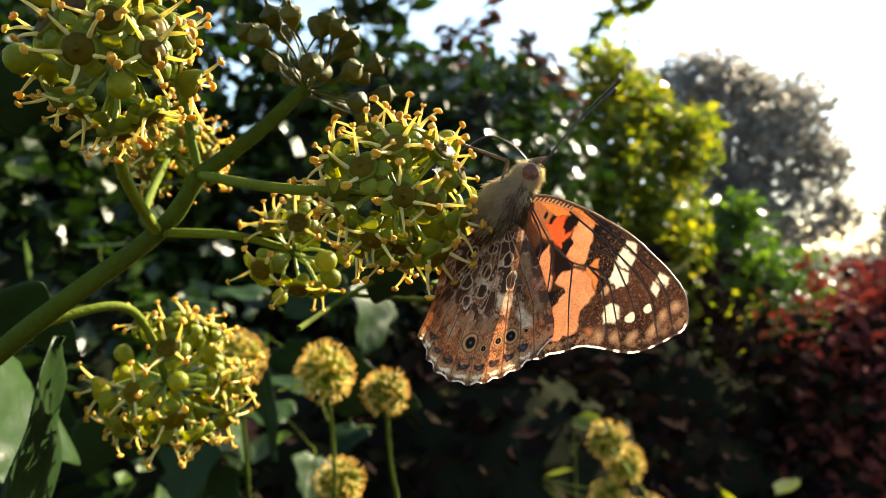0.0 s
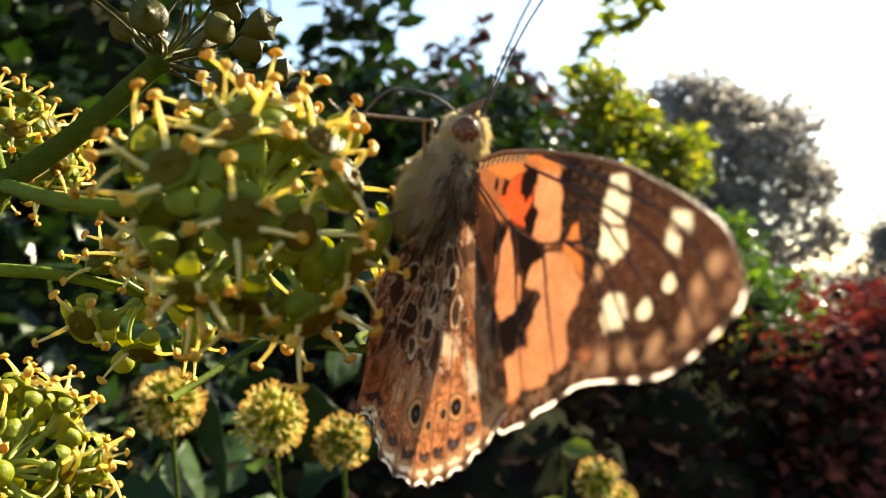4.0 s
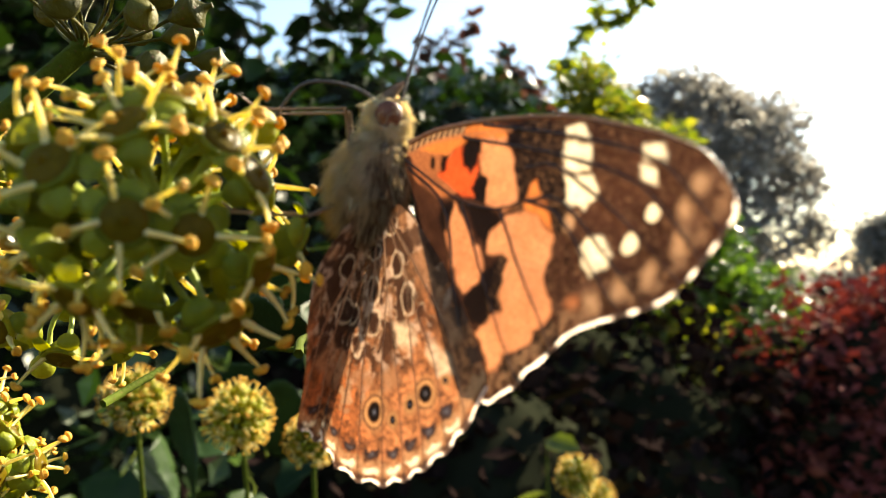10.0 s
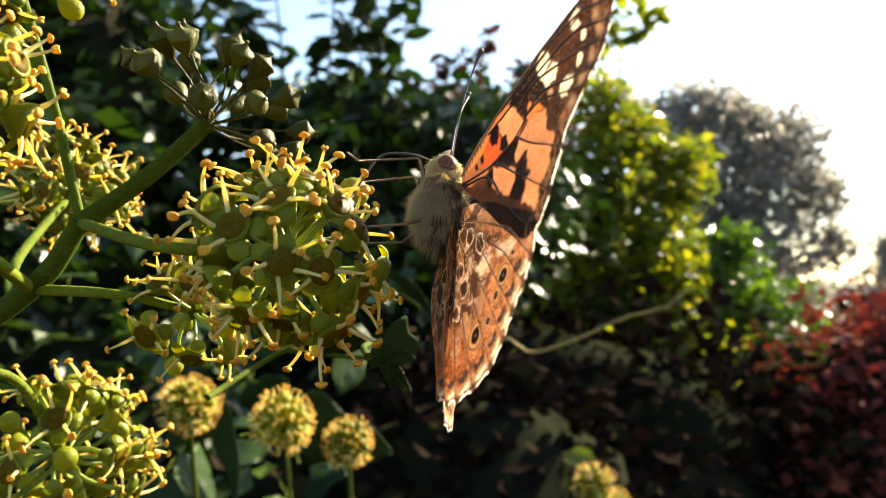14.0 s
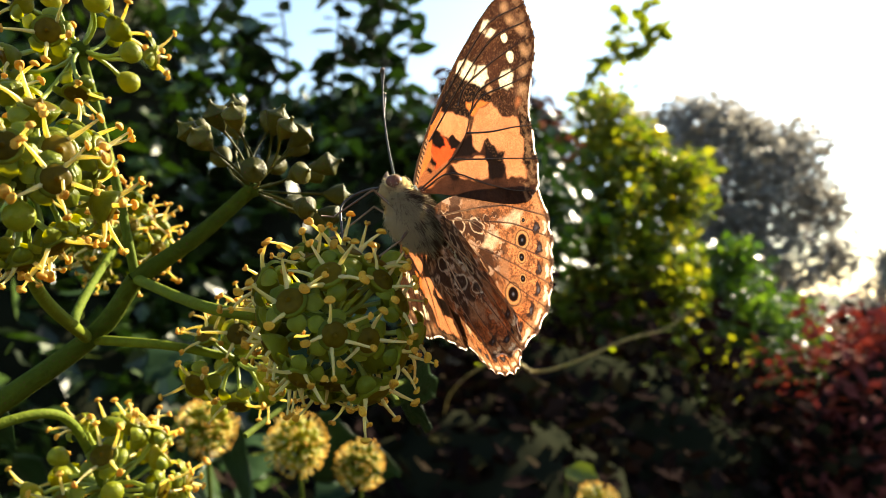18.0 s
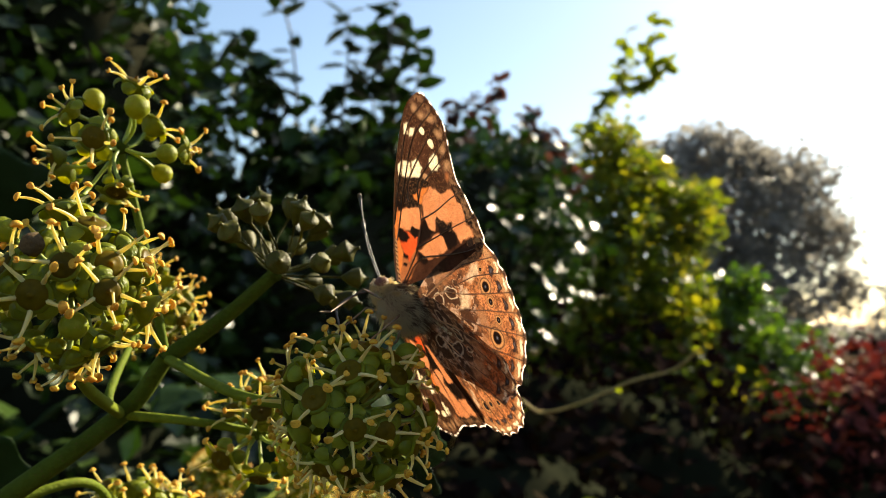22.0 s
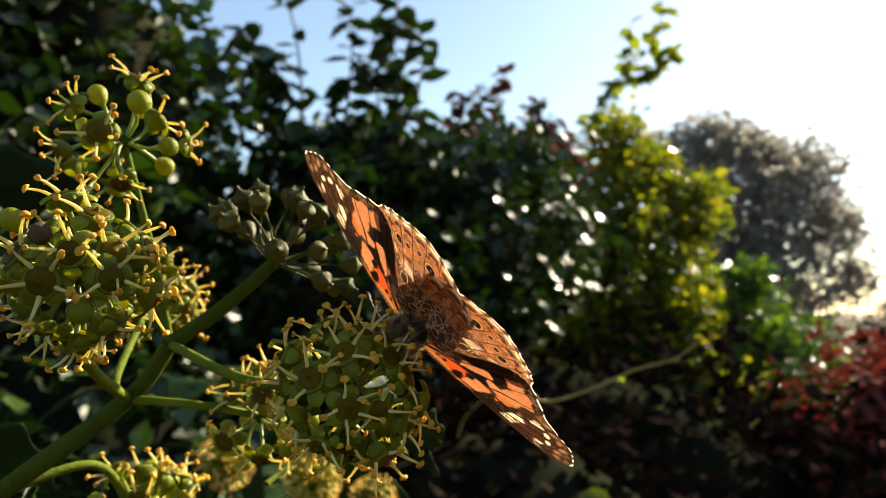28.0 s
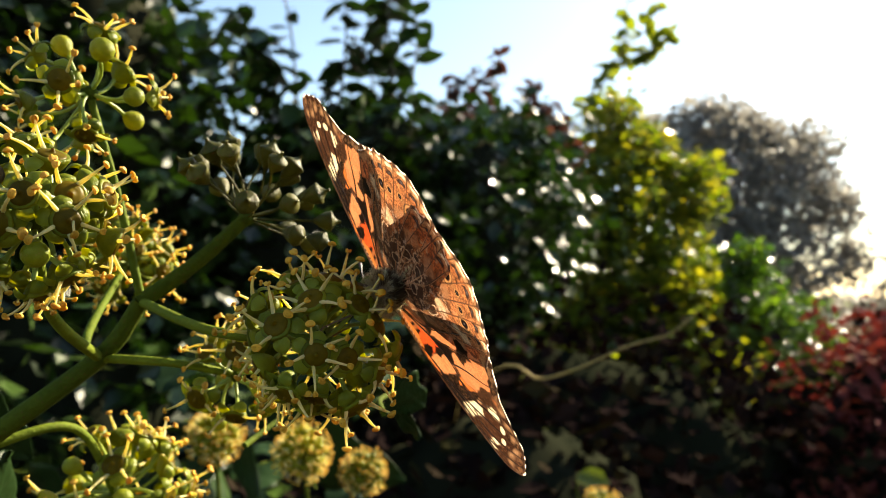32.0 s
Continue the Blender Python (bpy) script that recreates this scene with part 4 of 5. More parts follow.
def line_distance(line, U, V):
    d = np.full(U.shape, 1e9)
    for (x1, y1), (x2, y2) in zip(line, line[1:]):
        dx, dy = x2 - x1, y2 - y1
        t = np.clip(((U - x1) * dx + (V - y1) * dy) / (dx * dx + dy * dy + 1e-12), 0, 1)
        d = np.minimum(d, np.hypot(U - x1 - t * dx, V - y1 - t * dy))
    return d


def fractal(U, V, f, seed):
    """Cheap smooth value noise on the wing's plane."""
    rng = np.random.default_rng(seed)
    out = np.zeros(U.shape)
    for o in range(3):
        g = rng.uniform(-1, 1, (64, 64))
        x, y = (U + 10) * f * 2 ** o, (V + 20) * f * 2 ** o
        i, j = np.floor(x).astype(int), np.floor(y).astype(int)
        a, b = x - i, y - j
        a, b = a * a * (3 - 2 * a), b * b * (3 - 2 * b)
        out += (g[i % 64, j % 64] * (1 - a) * (1 - b) + g[(i + 1) % 64, j % 64] * a * (1 - b) + g[i % 64, (j + 1) % 64] * (1 - a) * b + g[(i + 1) % 64, (j + 1) % 64] * a * b) / 2 ** o
    return out


BLACK, BROWN, TAN = (0.010, 0.006, 0.005), (0.045, 0.019, 0.011), (0.40, 0.24, 0.13)
ORANGE, PINK, RED = (0.68, 0.21, 0.05), (0.68, 0.27, 0.115), (0.70, 0.10, 0.026)
CREAM, WHITE, RUST = (0.86, 0.78, 0.55), (0.90, 0.88, 0.82), (0.36, 0.13, 0.05)

FORE_COSTA = [(1.5, -2.6), (4.1, -3.6), (6.7, -4.1), (9.6, -4.5), (12.4, -4.7), (15.0, -4.8), (17.5, -4.8), (19.8, -4.6), (22.1, -4.2), (24.1, -3.9), (26.1, -3.4), (27.7, -2.9), (28.8, -2.2), (29.9, -1.1), (30.5, -0.1)]
FORE_REAR = [(1.5, -0.6), (4.0, 2.6), (7.5, 7.6), (10.5, 12.0), (13.0, 14.6), (14.3, 14.9), (15.7, 15.0), (16.6, 14.2), (18.0, 13.1), (18.5, 12.1), (19.6, 11.2), (20.6, 10.0), (21.6, 8.9), (23.3, 7.9), (25.0, 7.1), (26.3, 6.5), (27.4, 5.8), (28.4, 4.7), (29.2, 3.4), (30.0, 2.0), (30.6, 0.7), (30.55, 0.0)]
FORE_SHAPES = [
    (RUST, [(1.5, -1.8), (4.0, -2.6), (7.0, -2.6), (8.2, 1.2), (6.0, 1.6), (3.0, 0.2)]),
    (ORANGE, [(2.5, -2.2), (5.5, -3.5), (9.1, -4.1), (12.3, -4.2), (12.6, -3.2), (9.6, -2.9), (6.0, -1.9)]),
    (RED, [(6.4, -1.6), (8.1, -2.5), (10.1, -2.0), (10.2, -0.2), (10.1, 1.3), (8.3, 1.1), (5.9, -0.1)]),
    (PINK, [(10.0, -3.2), (12.5, -3.3), (13.8, -1.2), (14.6, 1.2), (13.3, 1.8), (11.6, 1.4), (10.9, -0.1), (10.2, -1.8)]),
    (BLACK, [(8.7, -3.4), (9.9, -3.0), (10.1, -1.4), (9.4, -0.5), (8.5, -0.9), (8.1, -2.5)]),
    (BLACK, [(10.6, -0.7), (11.4, -0.1), (11.4, 1.4), (10.3, 1.3), (9.7, 0.5)]),
    (BLACK, [(5.9, -1.9), (6.6, -2.0), (6.7, -0.6), (6.1, -0.3)]),
    (BLACK, [(4.4, -1.6), (5.1, -1.6), (5.3, -0.7), (4.7, -0.6)]),
    (BLACK, [(12.6, -4.4), (17.4, -4.6), (17.9, -2.6), (18.4, -0.9), (19.7, 1.9), (18.7, 3.2), (18.4, 2.4), (17.5, 0.9), (15.9, -0.3), (15.4, 1.4), (14.7, 1.3), (14.0, -1.2), (12.8, -3.2)]),
    (ORANGE, [(15.9, -0.6), (17.4, 0.9), (18.4, 2.8), (16.2, 1.8), (15.4, 1.4)]),
    (PINK, [(12.3, 4.0), (12.7, 2.8), (13.7, 2.1), (15.5, 1.5), (18.4, 3.0), (18.3, 5.8), (19.9, 8.0), (19.1, 9.6), (17.9, 10.7), (17.0, 11.5), (16.1, 11.4), (16.0, 12.4), (15.2, 12.8), (13.2, 10.6), (14.1, 9.6), (15.2, 8.4), (14.5, 6.5), (14.9, 5.4), (14.0, 4.7), (12.7, 4.9)]),
    (BLACK, [(13.2, 5.8), (14.3, 4.8), (15.0, 5.4), (14.6, 6.5), (15.3, 8.5), (13.9, 10.0), (12.8, 9.9), (11.4, 8.6), (12.6, 7.0)]),
    (BLACK, [(9.4, 1.8), (11.8, 1.7), (13.6, 2.3), (12.7, 3.3), (12.4, 4.6), (10.7, 3.3)]),
    (PINK, [(8.3, 1.8), (10.4, 3.4), (12.1, 5.0), (12.8, 6.0), (12.6, 7.0), (11.4, 8.3), (9.5, 6.5), (7.9, 4.2), (7.8, 2.8)]),
    (BLACK, [(6.7, 1.8), (8.0, 1.8), (8.0, 3.4), (7.4, 4.2), (6.5, 3.0)]),
    (BLACK, [(16.4, 11.3), (17.9, 10.9), (19.5, 12.0), (18.2, 13.0), (17.0, 13.1), (16.0, 12.4)]),
    (BLACK, [(18.5, 9.3), (19.8, 8.2), (21.0, 9.2), (20.0, 10.8), (18.8, 10.7)]),
    (CREAM, [(17.7, -4.2), (19.3, -4.1), (19.9, -3.3), (18.0, -3.3)]),
    (CREAM, [(17.8, -3.0), (20.2, -2.9), (20.6, -1.3), (18.4, -1.5)]),
    (CREAM, [(18.5, -1.2), (20.9, -0.9), (21.3, 0.3), (20.3, 1.3), (18.9, 0.8)]),
    (TAN, [(19.2, 1.5), (20.1, 1.6), (20.0, 2.9), (19.3, 2.7)]),
    (CREAM, [(24.0, -3.0), (25.7, -3.0), (25.9, -2.1), (24.3, -1.9)]),
    (CREAM, [(24.0, -1.7), (25.4, -1.6), (25.5, -0.8), (24.4, -0.9)]),
    (CREAM, [(21.3, 2.7), (22.4, 2.7), (23.3, 3.6), (22.9, 4.6), (22.0, 5.2), (21.1, 4.7), (20.9, 3.7)]),
]
FORE_SPOTS = [(24.4, 2.9, 0.62, 0.75, CREAM), (25.5, 1.0, 0.5, 0.58, CREAM),
              (28.2, -0.9, 0.8, 0.9, TAN), (27.6, 0.6, 0.7, 0.9, TAN), (27.7, 2.5, 0.7, 1.2, TAN), (26.1, 4.5, 0.8, 1.1, TAN), (24.4, 5.6, 0.9, 0.9, TAN), (22.6, 6.7, 0.9, 0.8, TAN), (21.2, 7.0, 0.8, 0.7, RUST)]
FORE_VEINS = [[(1.5, -1.2), (8.3, 1.4), (12.8, 1.8), (15.4, 1.0)], [(13.1, 1.8), (15.9, 5.3), (18.6, 8.1), (20.4, 10.2)], [(8.8, 1.5), (12.0, 5.5), (15.5, 9.8), (18.0, 13.0)], [(2.0, -0.6), (7.1, 2.1), (10.4, 8.0), (12.8, 12.2), (14.7, 14.6)],
              [(15.4, 1.0), (18.3, 1.6), (22.4, 5.0), (24.9, 7.0)], [(15.4, 1.0), (18.6, 0.8), (23.6, 4.3), (26.5, 6.3)], [(15.0, -1.2), (17.8, -1.4), (23.3, 1.3), (28.3, 4.7)], [(8.0, -3.2), (17.7, -2.2), (24.5, -0.6), (29.2, 3.2)], [(10.0, -4.2), (19.0, -3.4), (25.6, -2.0), (30.1, 1.6)]]
HIND_COSTA = [(-0.6, -0.6), (0.6, -2.3), (2.1, -3.7), (4.6, -5.3), (6.8, -6.6), (9.7, -7.9), (12.7, -9.1), (14.7, -9.8), (16.6, -9.9)]
HIND_REAR = [(-0.8, 0.4), (-0.6, 3.0), (0.8, 6.0), (2.9, 8.2), (6.0, 9.5), (9.5, 10.3), (12.3, 11.0), (14.2, 11.8), (15.8, 12.2), (17.0, 11.0), (18.4, 10.6), (19.1, 9.2), (20.2, 8.6), (20.7, 6.9), (21.6, 5.6), (21.6, 4.0), (22.2, 2.4), (21.8, 0.9), (22.0, -0.6), (21.4, -1.9), (21.4, -3.2), (20.6, -4.3), (20.4, -5.6), (19.4, -6.4), (19.0, -7.6), (17.7, -8.6), (16.6, -9.9)]
HIND_SHAPES = [
    (CREAM, [(10.1, -0.5), (10.4, -2.4), (12.0, -3.2), (12.6, -2.2), (11.8, -0.5)]), (CREAM, [(12.2, -4.5), (13.7, -6.3), (15.0, -6.7), (15.0, -5.1), (13.1, -4.2)]),
    (TAN, [(5.0, -4.6), (9.5, -6.6), (9.8, -5.4), (5.6, -3.6)]), (TAN, [(13.0, 0.2), (14.8, -0.8), (15.2, 1.2), (13.6, 2.2)]),
    (TAN, [(10.0, -6.8), (12.6, -8.0), (13.2, -7.0), (10.6, -5.9)]), (TAN, [(12.4, 4.0), (14.4, 3.0), (14.6, 5.2), (12.8, 6.0)]), (TAN, [(9.6, 7.4), (12.2, 6.2), (13.6, 8.2), (10.6, 9.4)]),
]
HIND_RINGS = [(16.0, -3.6, 1.05), (16.5, -1.65, 0.68), (17.35, 0.7, 0.6), (16.4, 3.15, 1.3), (15.4, -5.8, 0.38)]
HIND_LOOPS = [(5.3, -1.4, 1.1, 1.0), (8.5, -2.4, 1.15, 0.9), (1.8, -1.0, 0.8, 0.8), (6.5, 2.4, 1.0, 0.9), (9.2, 2.6, 1.1, 0.8), (3.8, 4.8, 1.1, 0.8), (7.6, 5.6, 1.0, 1.0), (10.6, 5.0, 0.9, 0.8), (3.2, 1.8, 0.7, 0.9)]
HIND_VEINS = [[(-0.4, 0), (6, -3.6), (12, -6.4), (19.0, -7.6)], [(-0.4, 0), (7, -2.6), (14, -4.9), (20.4, -5.6)], [(7, -2.6), (11, -2.4), (16, -2.7), (21.4, -3.2)], [(-0.4, 0.2), (7, 0.2), (14, -0.4), (22.0, -0.6)], [(7, 0.2), (13, 1.7), (22.2, 2.4)], [(-0.5, 0.6), (6, 2.2), (13, 4.4), (21.6, 5.6)], [(6, 2.2), (12, 5.8), (20.2, 8.6)], [(-0.6, 1), (4, 4.0), (10, 7.4), (18.4, 10.6)], [(4, 4.0), (8, 8.0), (15.8, 12.2)]]


def wing_mesh(name, costa, rear, fore, mirror):
    ns, nr = (300, 170) if fore else (270, 190)
    C = np.array([tuple(p)[:2] for p in curve_points([(*c, 0) for c in costa], ns)])
    D = np.array([tuple(p)[:2] for p in curve_points([(*c, 0) for c in rear], ns)])
    # even the two edges out by length, so that the rows of the wing run root to margin
    r = (np.linspace(0, 1, nr + 1))[None, :, None]
    P = C[:, None] * (1 - r) + D[:, None] * r
    U, V = P[..., 0], P[..., 1]
    wob_u, wob_v = fractal(U, V, 0.9, 3) * 0.22, fractal(U, V, 0.9, 4) * 0.22
    Uw, Vw = U + wob_u, V + wob_v
    n1, n2 = fractal(U, V, 0.5, 5), fractal(U, V, 2.2, 6)
    rear_line = [tuple(p) for p in D]
    first = 0.24 if fore else 0.31
    margin = line_distance(rear_line[int(ns * first)::2], U, V)
    veins = FORE_VEINS if fore else HIND_VEINS
    vd = np.minimum.reduce([line_distance(v, U, V) for v in veins])
    ends = np.minimum.reduce([np.hypot(U - v[-1][0], V - v[-1][1]) for v in veins])

    def lay(col, c, mask):
        m = np.clip(mask, 0, 1)[..., None]
        return col * (1 - m) + np.array(c) * m

    def area(poly, soft=0.14):
        d = edge_distance(poly, Uw, Vw)
        return 0.5 + np.where(inside(poly, Uw, Vw), d, -d) / (2 * soft)
    col = np.ones(U.shape + (3,)) * np.array(BROWN if fore else RUST)
    if fore:
        col = col * (1 + 0.35 * n1 + 0.25 * n2)[..., None]
        col = lay(col, (0.16, 0.085, 0.05), np.clip(0.5 - np.abs(margin - 2.2) / 1.2 + 0.4 * n1, 0, 0.8) * (U > 19))
        for c, poly in FORE_SHAPES:
            warm = np.array((1.0, 1.07, 1.12)) if c == PINK else np.array((1.0, 1.0, 1.0))
            shade = np.array(c) * (1 + 0.10 * n1 + 0.10 * n2)[..., None] * (1 + (warm - 1) * np.clip(0.5 + n1, 0, 1)[..., None])
            m = np.clip(area(poly), 0, 1)[..., None]
            col = col * (1 - m) + shade * m
        for x, y, a, b, c in FORE_SPOTS:
            q = np.hypot((Uw * 0.7 + U * 0.3 - x) / a, (Vw * 0.7 + V * 0.3 - y) / b)
            col = lay(col, c, (1.05 - q) * (5 if c == CREAM else 1.2))
        col = lay(col, TAN, np.clip(1.2 - np.abs(margin - 1.0) / 0.4 + 1.1 * n2, 0, 1) * np.clip((ends - 0.7) / 0.5, 0, 1) * 0.4 * (U + V > 20))
        col = lay(col, (0.30, 0.165, 0.085), np.clip(fractal(U, V, 7.0, 12) - 0.2, 0, 1) * 0.6 * (U > 14))
        edge = line_distance([tuple(p) for p in C[::4]], U, V)
        col = lay(col, (0.42, 0.25, 0.13), np.clip((0.85 - edge) / 0.1, 0, 1) * (U < 8.0))
        bars = (np.sin(U * 9.5 + 2.0 * edge) > 0.1) & (edge < 0.8) & (U < 8.0)
        col = lay(col, (0.05, 0.025, 0.016), bars.astype(float))
        col = lay(col, (0.35, 0.15, 0.07), np.clip(1 - np.abs(edge - 0.95) / 0.15, 0, 1) * (U < 13))
        col = lay(col, (0.06, 0.03, 0.02), (0.10 - vd) / 0.08)
    else:
        band = np.hypot(U - 0.5, V - 1.5)
        n3, n4, n5 = fractal(U, V, 0.75, 21), fractal(U, V, 0.9, 22), fractal(U, V, 5.0, 23)
        col = lay(col, (0.49, 0.195, 0.078), np.clip((band - 9 + 1.5 * n1) / 4, 0, 1))
        col = lay(col, (0.25, 0.125, 0.062), np.clip((13.0 - band + 1.5 * n1) / 4, 0, 1))
        col = lay(col, (0.47, 0.145, 0.045), np.clip((V - 2.5 + n1) / 5, 0, 0.9) * np.clip((band - 8) / 4, 0, 1))
        col = col * np.clip(1 + 0.34 * n1 + 0.5 * n2, 0.3, 1.6)[..., None]
        col = lay(col, (0.085, 0.042, 0.024), np.clip((n5 + 0.02) * 2.2, 0, 0.7))
        # dark lines running out along the cells of the lower half
        along = np.arctan2(V - 0.5, U + 1.5)
        streak = np.sin(along * 46 + 1.6 * n1) + 0.8 * n2
        col = lay(col, (0.075, 0.036, 0.02), np.clip((streak - 0.55) * 1.6, 0, 0.75) * np.clip((V - 0.5) / 3, 0.15, 1) * np.clip((17 - band) / 2, 0, 1))
        col = lay(col, (0.66, 0.42, 0.24), np.clip((-streak - 0.9) * 1.8, 0, 0.55) * np.clip((V - 0.5) / 3, 0, 1) * np.clip((17.5 - band) / 2, 0, 1))
        inner = np.clip((14.0 - band + 1.5 * n1) / 2, 0, 1)
        col = lay(col, (0.055, 0.027, 0.017), np.clip((n3 + 0.02) * 7, 0, 0.92) * inner)
        col = lay(col, (0.74, 0.58, 0.42), np.clip(1 - np.abs(n3 + 0.05) / 0.05, 0, 1) * inner * 0.85)
        col = lay(col, (0.62, 0.44, 0.32), np.clip((n4 - 0.45) * 4, 0, 0.7) * inner)
        for c, poly in HIND_SHAPES:
            col = lay(col, np.array(c) * np.array((0.95, 0.8, 0.75)), np.clip(area(poly, 0.3), 0, 0.95) * (0.8 + 0.3 * n2))
        for x, y, a, b in HIND_LOOPS:
            q = np.hypot((Uw - x) / a, (Vw - y) / b)
            col = lay(col, (0.045, 0.023, 0.015), np.clip((0.9 - q) * 4, 0, 0.92))
            col = lay(col, (0.80, 0.66, 0.48), np.clip(1 - np.abs(q - 1.02) / 0.13, 0, 1) * 0.95)
        costal = line_distance([tuple(p) for p in C[::4]], U, V)
        col = lay(col, (0.10, 0.055, 0.035), np.clip((np.sin(U * 1.9 + n1) - 0.1) * 4, 0, 0.9) * np.clip((1.5 - costal) / 0.3, 0, 1) * (U > 1) * (U < 15))
        for x, y, a in HIND_RINGS:
            q = np.hypot(U - x, (V - y) * 0.92) / a
            col = lay(col, (0.56, 0.27, 0.115), (1.7 - q) * 1.5 - 0.3)
            col = lay(col, (0.05, 0.028, 0.02), np.clip(1 - np.abs(q - 1.0) / 0.13, 0, 1) * 0.95)
            col = lay(col, (0.62, 0.35, 0.14), np.clip(1 - np.abs(q - 0.80) / 0.13, 0, 1) * 0.9)
            col = lay(col, BLACK, (0.70 - q) * 8)
            col = lay(col, (0.12, 0.13, 0.17), (0.22 - q) * 6)
        col = lay(col, (0.52, 0.29, 0.14), np.clip(1.2 - np.abs(margin - 1.0) / 0.75 + 0.8 * n2, 0, 0.8))
        tips = [np.array(v[-1]) for v in HIND_VEINS]
        for e0, e1 in zip(tips, tips[1:]):
            mid = (e0 + e1) / 2
            way = np.array((0.5, 1.5)) - mid
            way = way / np.hypot(*way)
            across, deep = (U - mid[0]) * -way[1] + (V - mid[1]) * way[0], (U - mid[0]) * way[0] + (V - mid[1]) * way[1]
            half = 0.40 * np.hypot(*(e1 - e0))
            wob = 0.18 * n2
            col = lay(col, (0.045, 0.026, 0.022), (1.0 - np.hypot(across / half, (deep - 2.25 - 0.35 * (across / half) ** 2 + wob) / 0.50)) * 3)
            col = lay(col, (0.14, 0.14, 0.17), (0.45 - np.hypot(across / half, (deep - 2.25 + wob) / 0.50)) * 2)
            col = lay(col, CREAM, (1.0 - np.hypot(across / (half * 0.95), (deep - 0.95 - 0.3 * (across / half) ** 2 + wob) / 0.36)) * 3)
        for e in tips:
            q = np.hypot(U - e[0], V - e[1])
            col = lay(col, (0.06, 0.032, 0.022), np.clip((0.85 - q + 0.25 * n2) * 2.5, 0, 0.9))
        col = lay(col, (0.06, 0.034, 0.024), np.clip(1 - np.abs(margin - 0.42 - 0.15 * n2) / 0.14, 0, 1) * 0.75)
        col = lay(col, (0.55, 0.38, 0.24), np.clip((0.11 - vd) / 0.07, 0, 1) * np.clip((10 - band) / 3, 0, 1))
        col = lay(col, (0.09, 0.05, 0.035), np.clip((0.10 - vd) / 0.06, 0, 1) * np.clip((band - 9) / 3, 0, 1))
    fringe = np.clip((0.27 + 0.06 * n2 - margin) / 0.1, 0, 1) * np.clip((ends - 0.42) / 0.25, 0.04, 1)
    col = lay(col, WHITE, fringe)
    passes = 0.24 + 0.10 * np.clip((col.min(-1) - 0.4) / 0.1, 0, 1) * (1 - fringe) + 0.38 * fringe
    col = np.clip(col, 0.004, 0.9)
    # slight camber and cockle
    Z = 0.25 * np.sin(U / 30 * np.pi) + 0.13 * np.sin(V * 0.55) - 0.12 * np.exp(-(vd / 0.35) ** 2) + 0.05 * n1
    sgn = -1 if mirror else 1
    X = np.stack([U, V, Z * sgn], -1).reshape(-1, 3) * BF
    w = nr + 1
    i, j = np.meshgrid(np.arange(ns), np.arange(nr), indexing="ij")
    a = (i * w + j).ravel()
    quads = np.stack([a, a + 1, a + w + 1, a + w], 1) if not mirror else np.stack([a, a + w, a + w + 1, a + 1], 1)
    me = bpy.data.meshes.new(name)
    me.vertices.add(len(X))
    me.vertices.foreach_set("co", X.ravel())
    me.loops.add(quads.size)
    me.loops.foreach_set("vertex_index", quads.ravel().astype(np.int32))
    me.polygons.add(len(quads))
    me.polygons.foreach_set("loop_start", np.arange(0, quads.size, 4, dtype=np.int32))
    me.update(calc_edges=True)
    me.polygons.foreach_set("use_smooth", [True] * len(quads))
    layer = me.color_attributes.new("pattern", "FLOAT_COLOR", "POINT")
    rgba = np.concatenate([col.reshape(-1, 3), passes.reshape(-1, 1)], 1)
    layer.data.foreach_set("color", rgba.ravel())
    me.materials.append(M_WING)
    me.validate()
    return me


def add_veins(wing, lines, sgn, mat, thick=1.0):
    for line in lines:
        pts = curve_points([(x * BF, y * BF, 0) for x, y in line], 14)
        pts = [Vector((p.x, p.y, (0.25 * math.sin(p.x / BF / 30 * math.pi) + 0.13 * math.sin(p.y / BF * 0.55) - 0.10) * BF * sgn)) for p in pts]
        part("vein", tube("vein", pts, [(0.13 - 0.006 * k) * thick * BF for k in range(15)], mat, 6), wing)


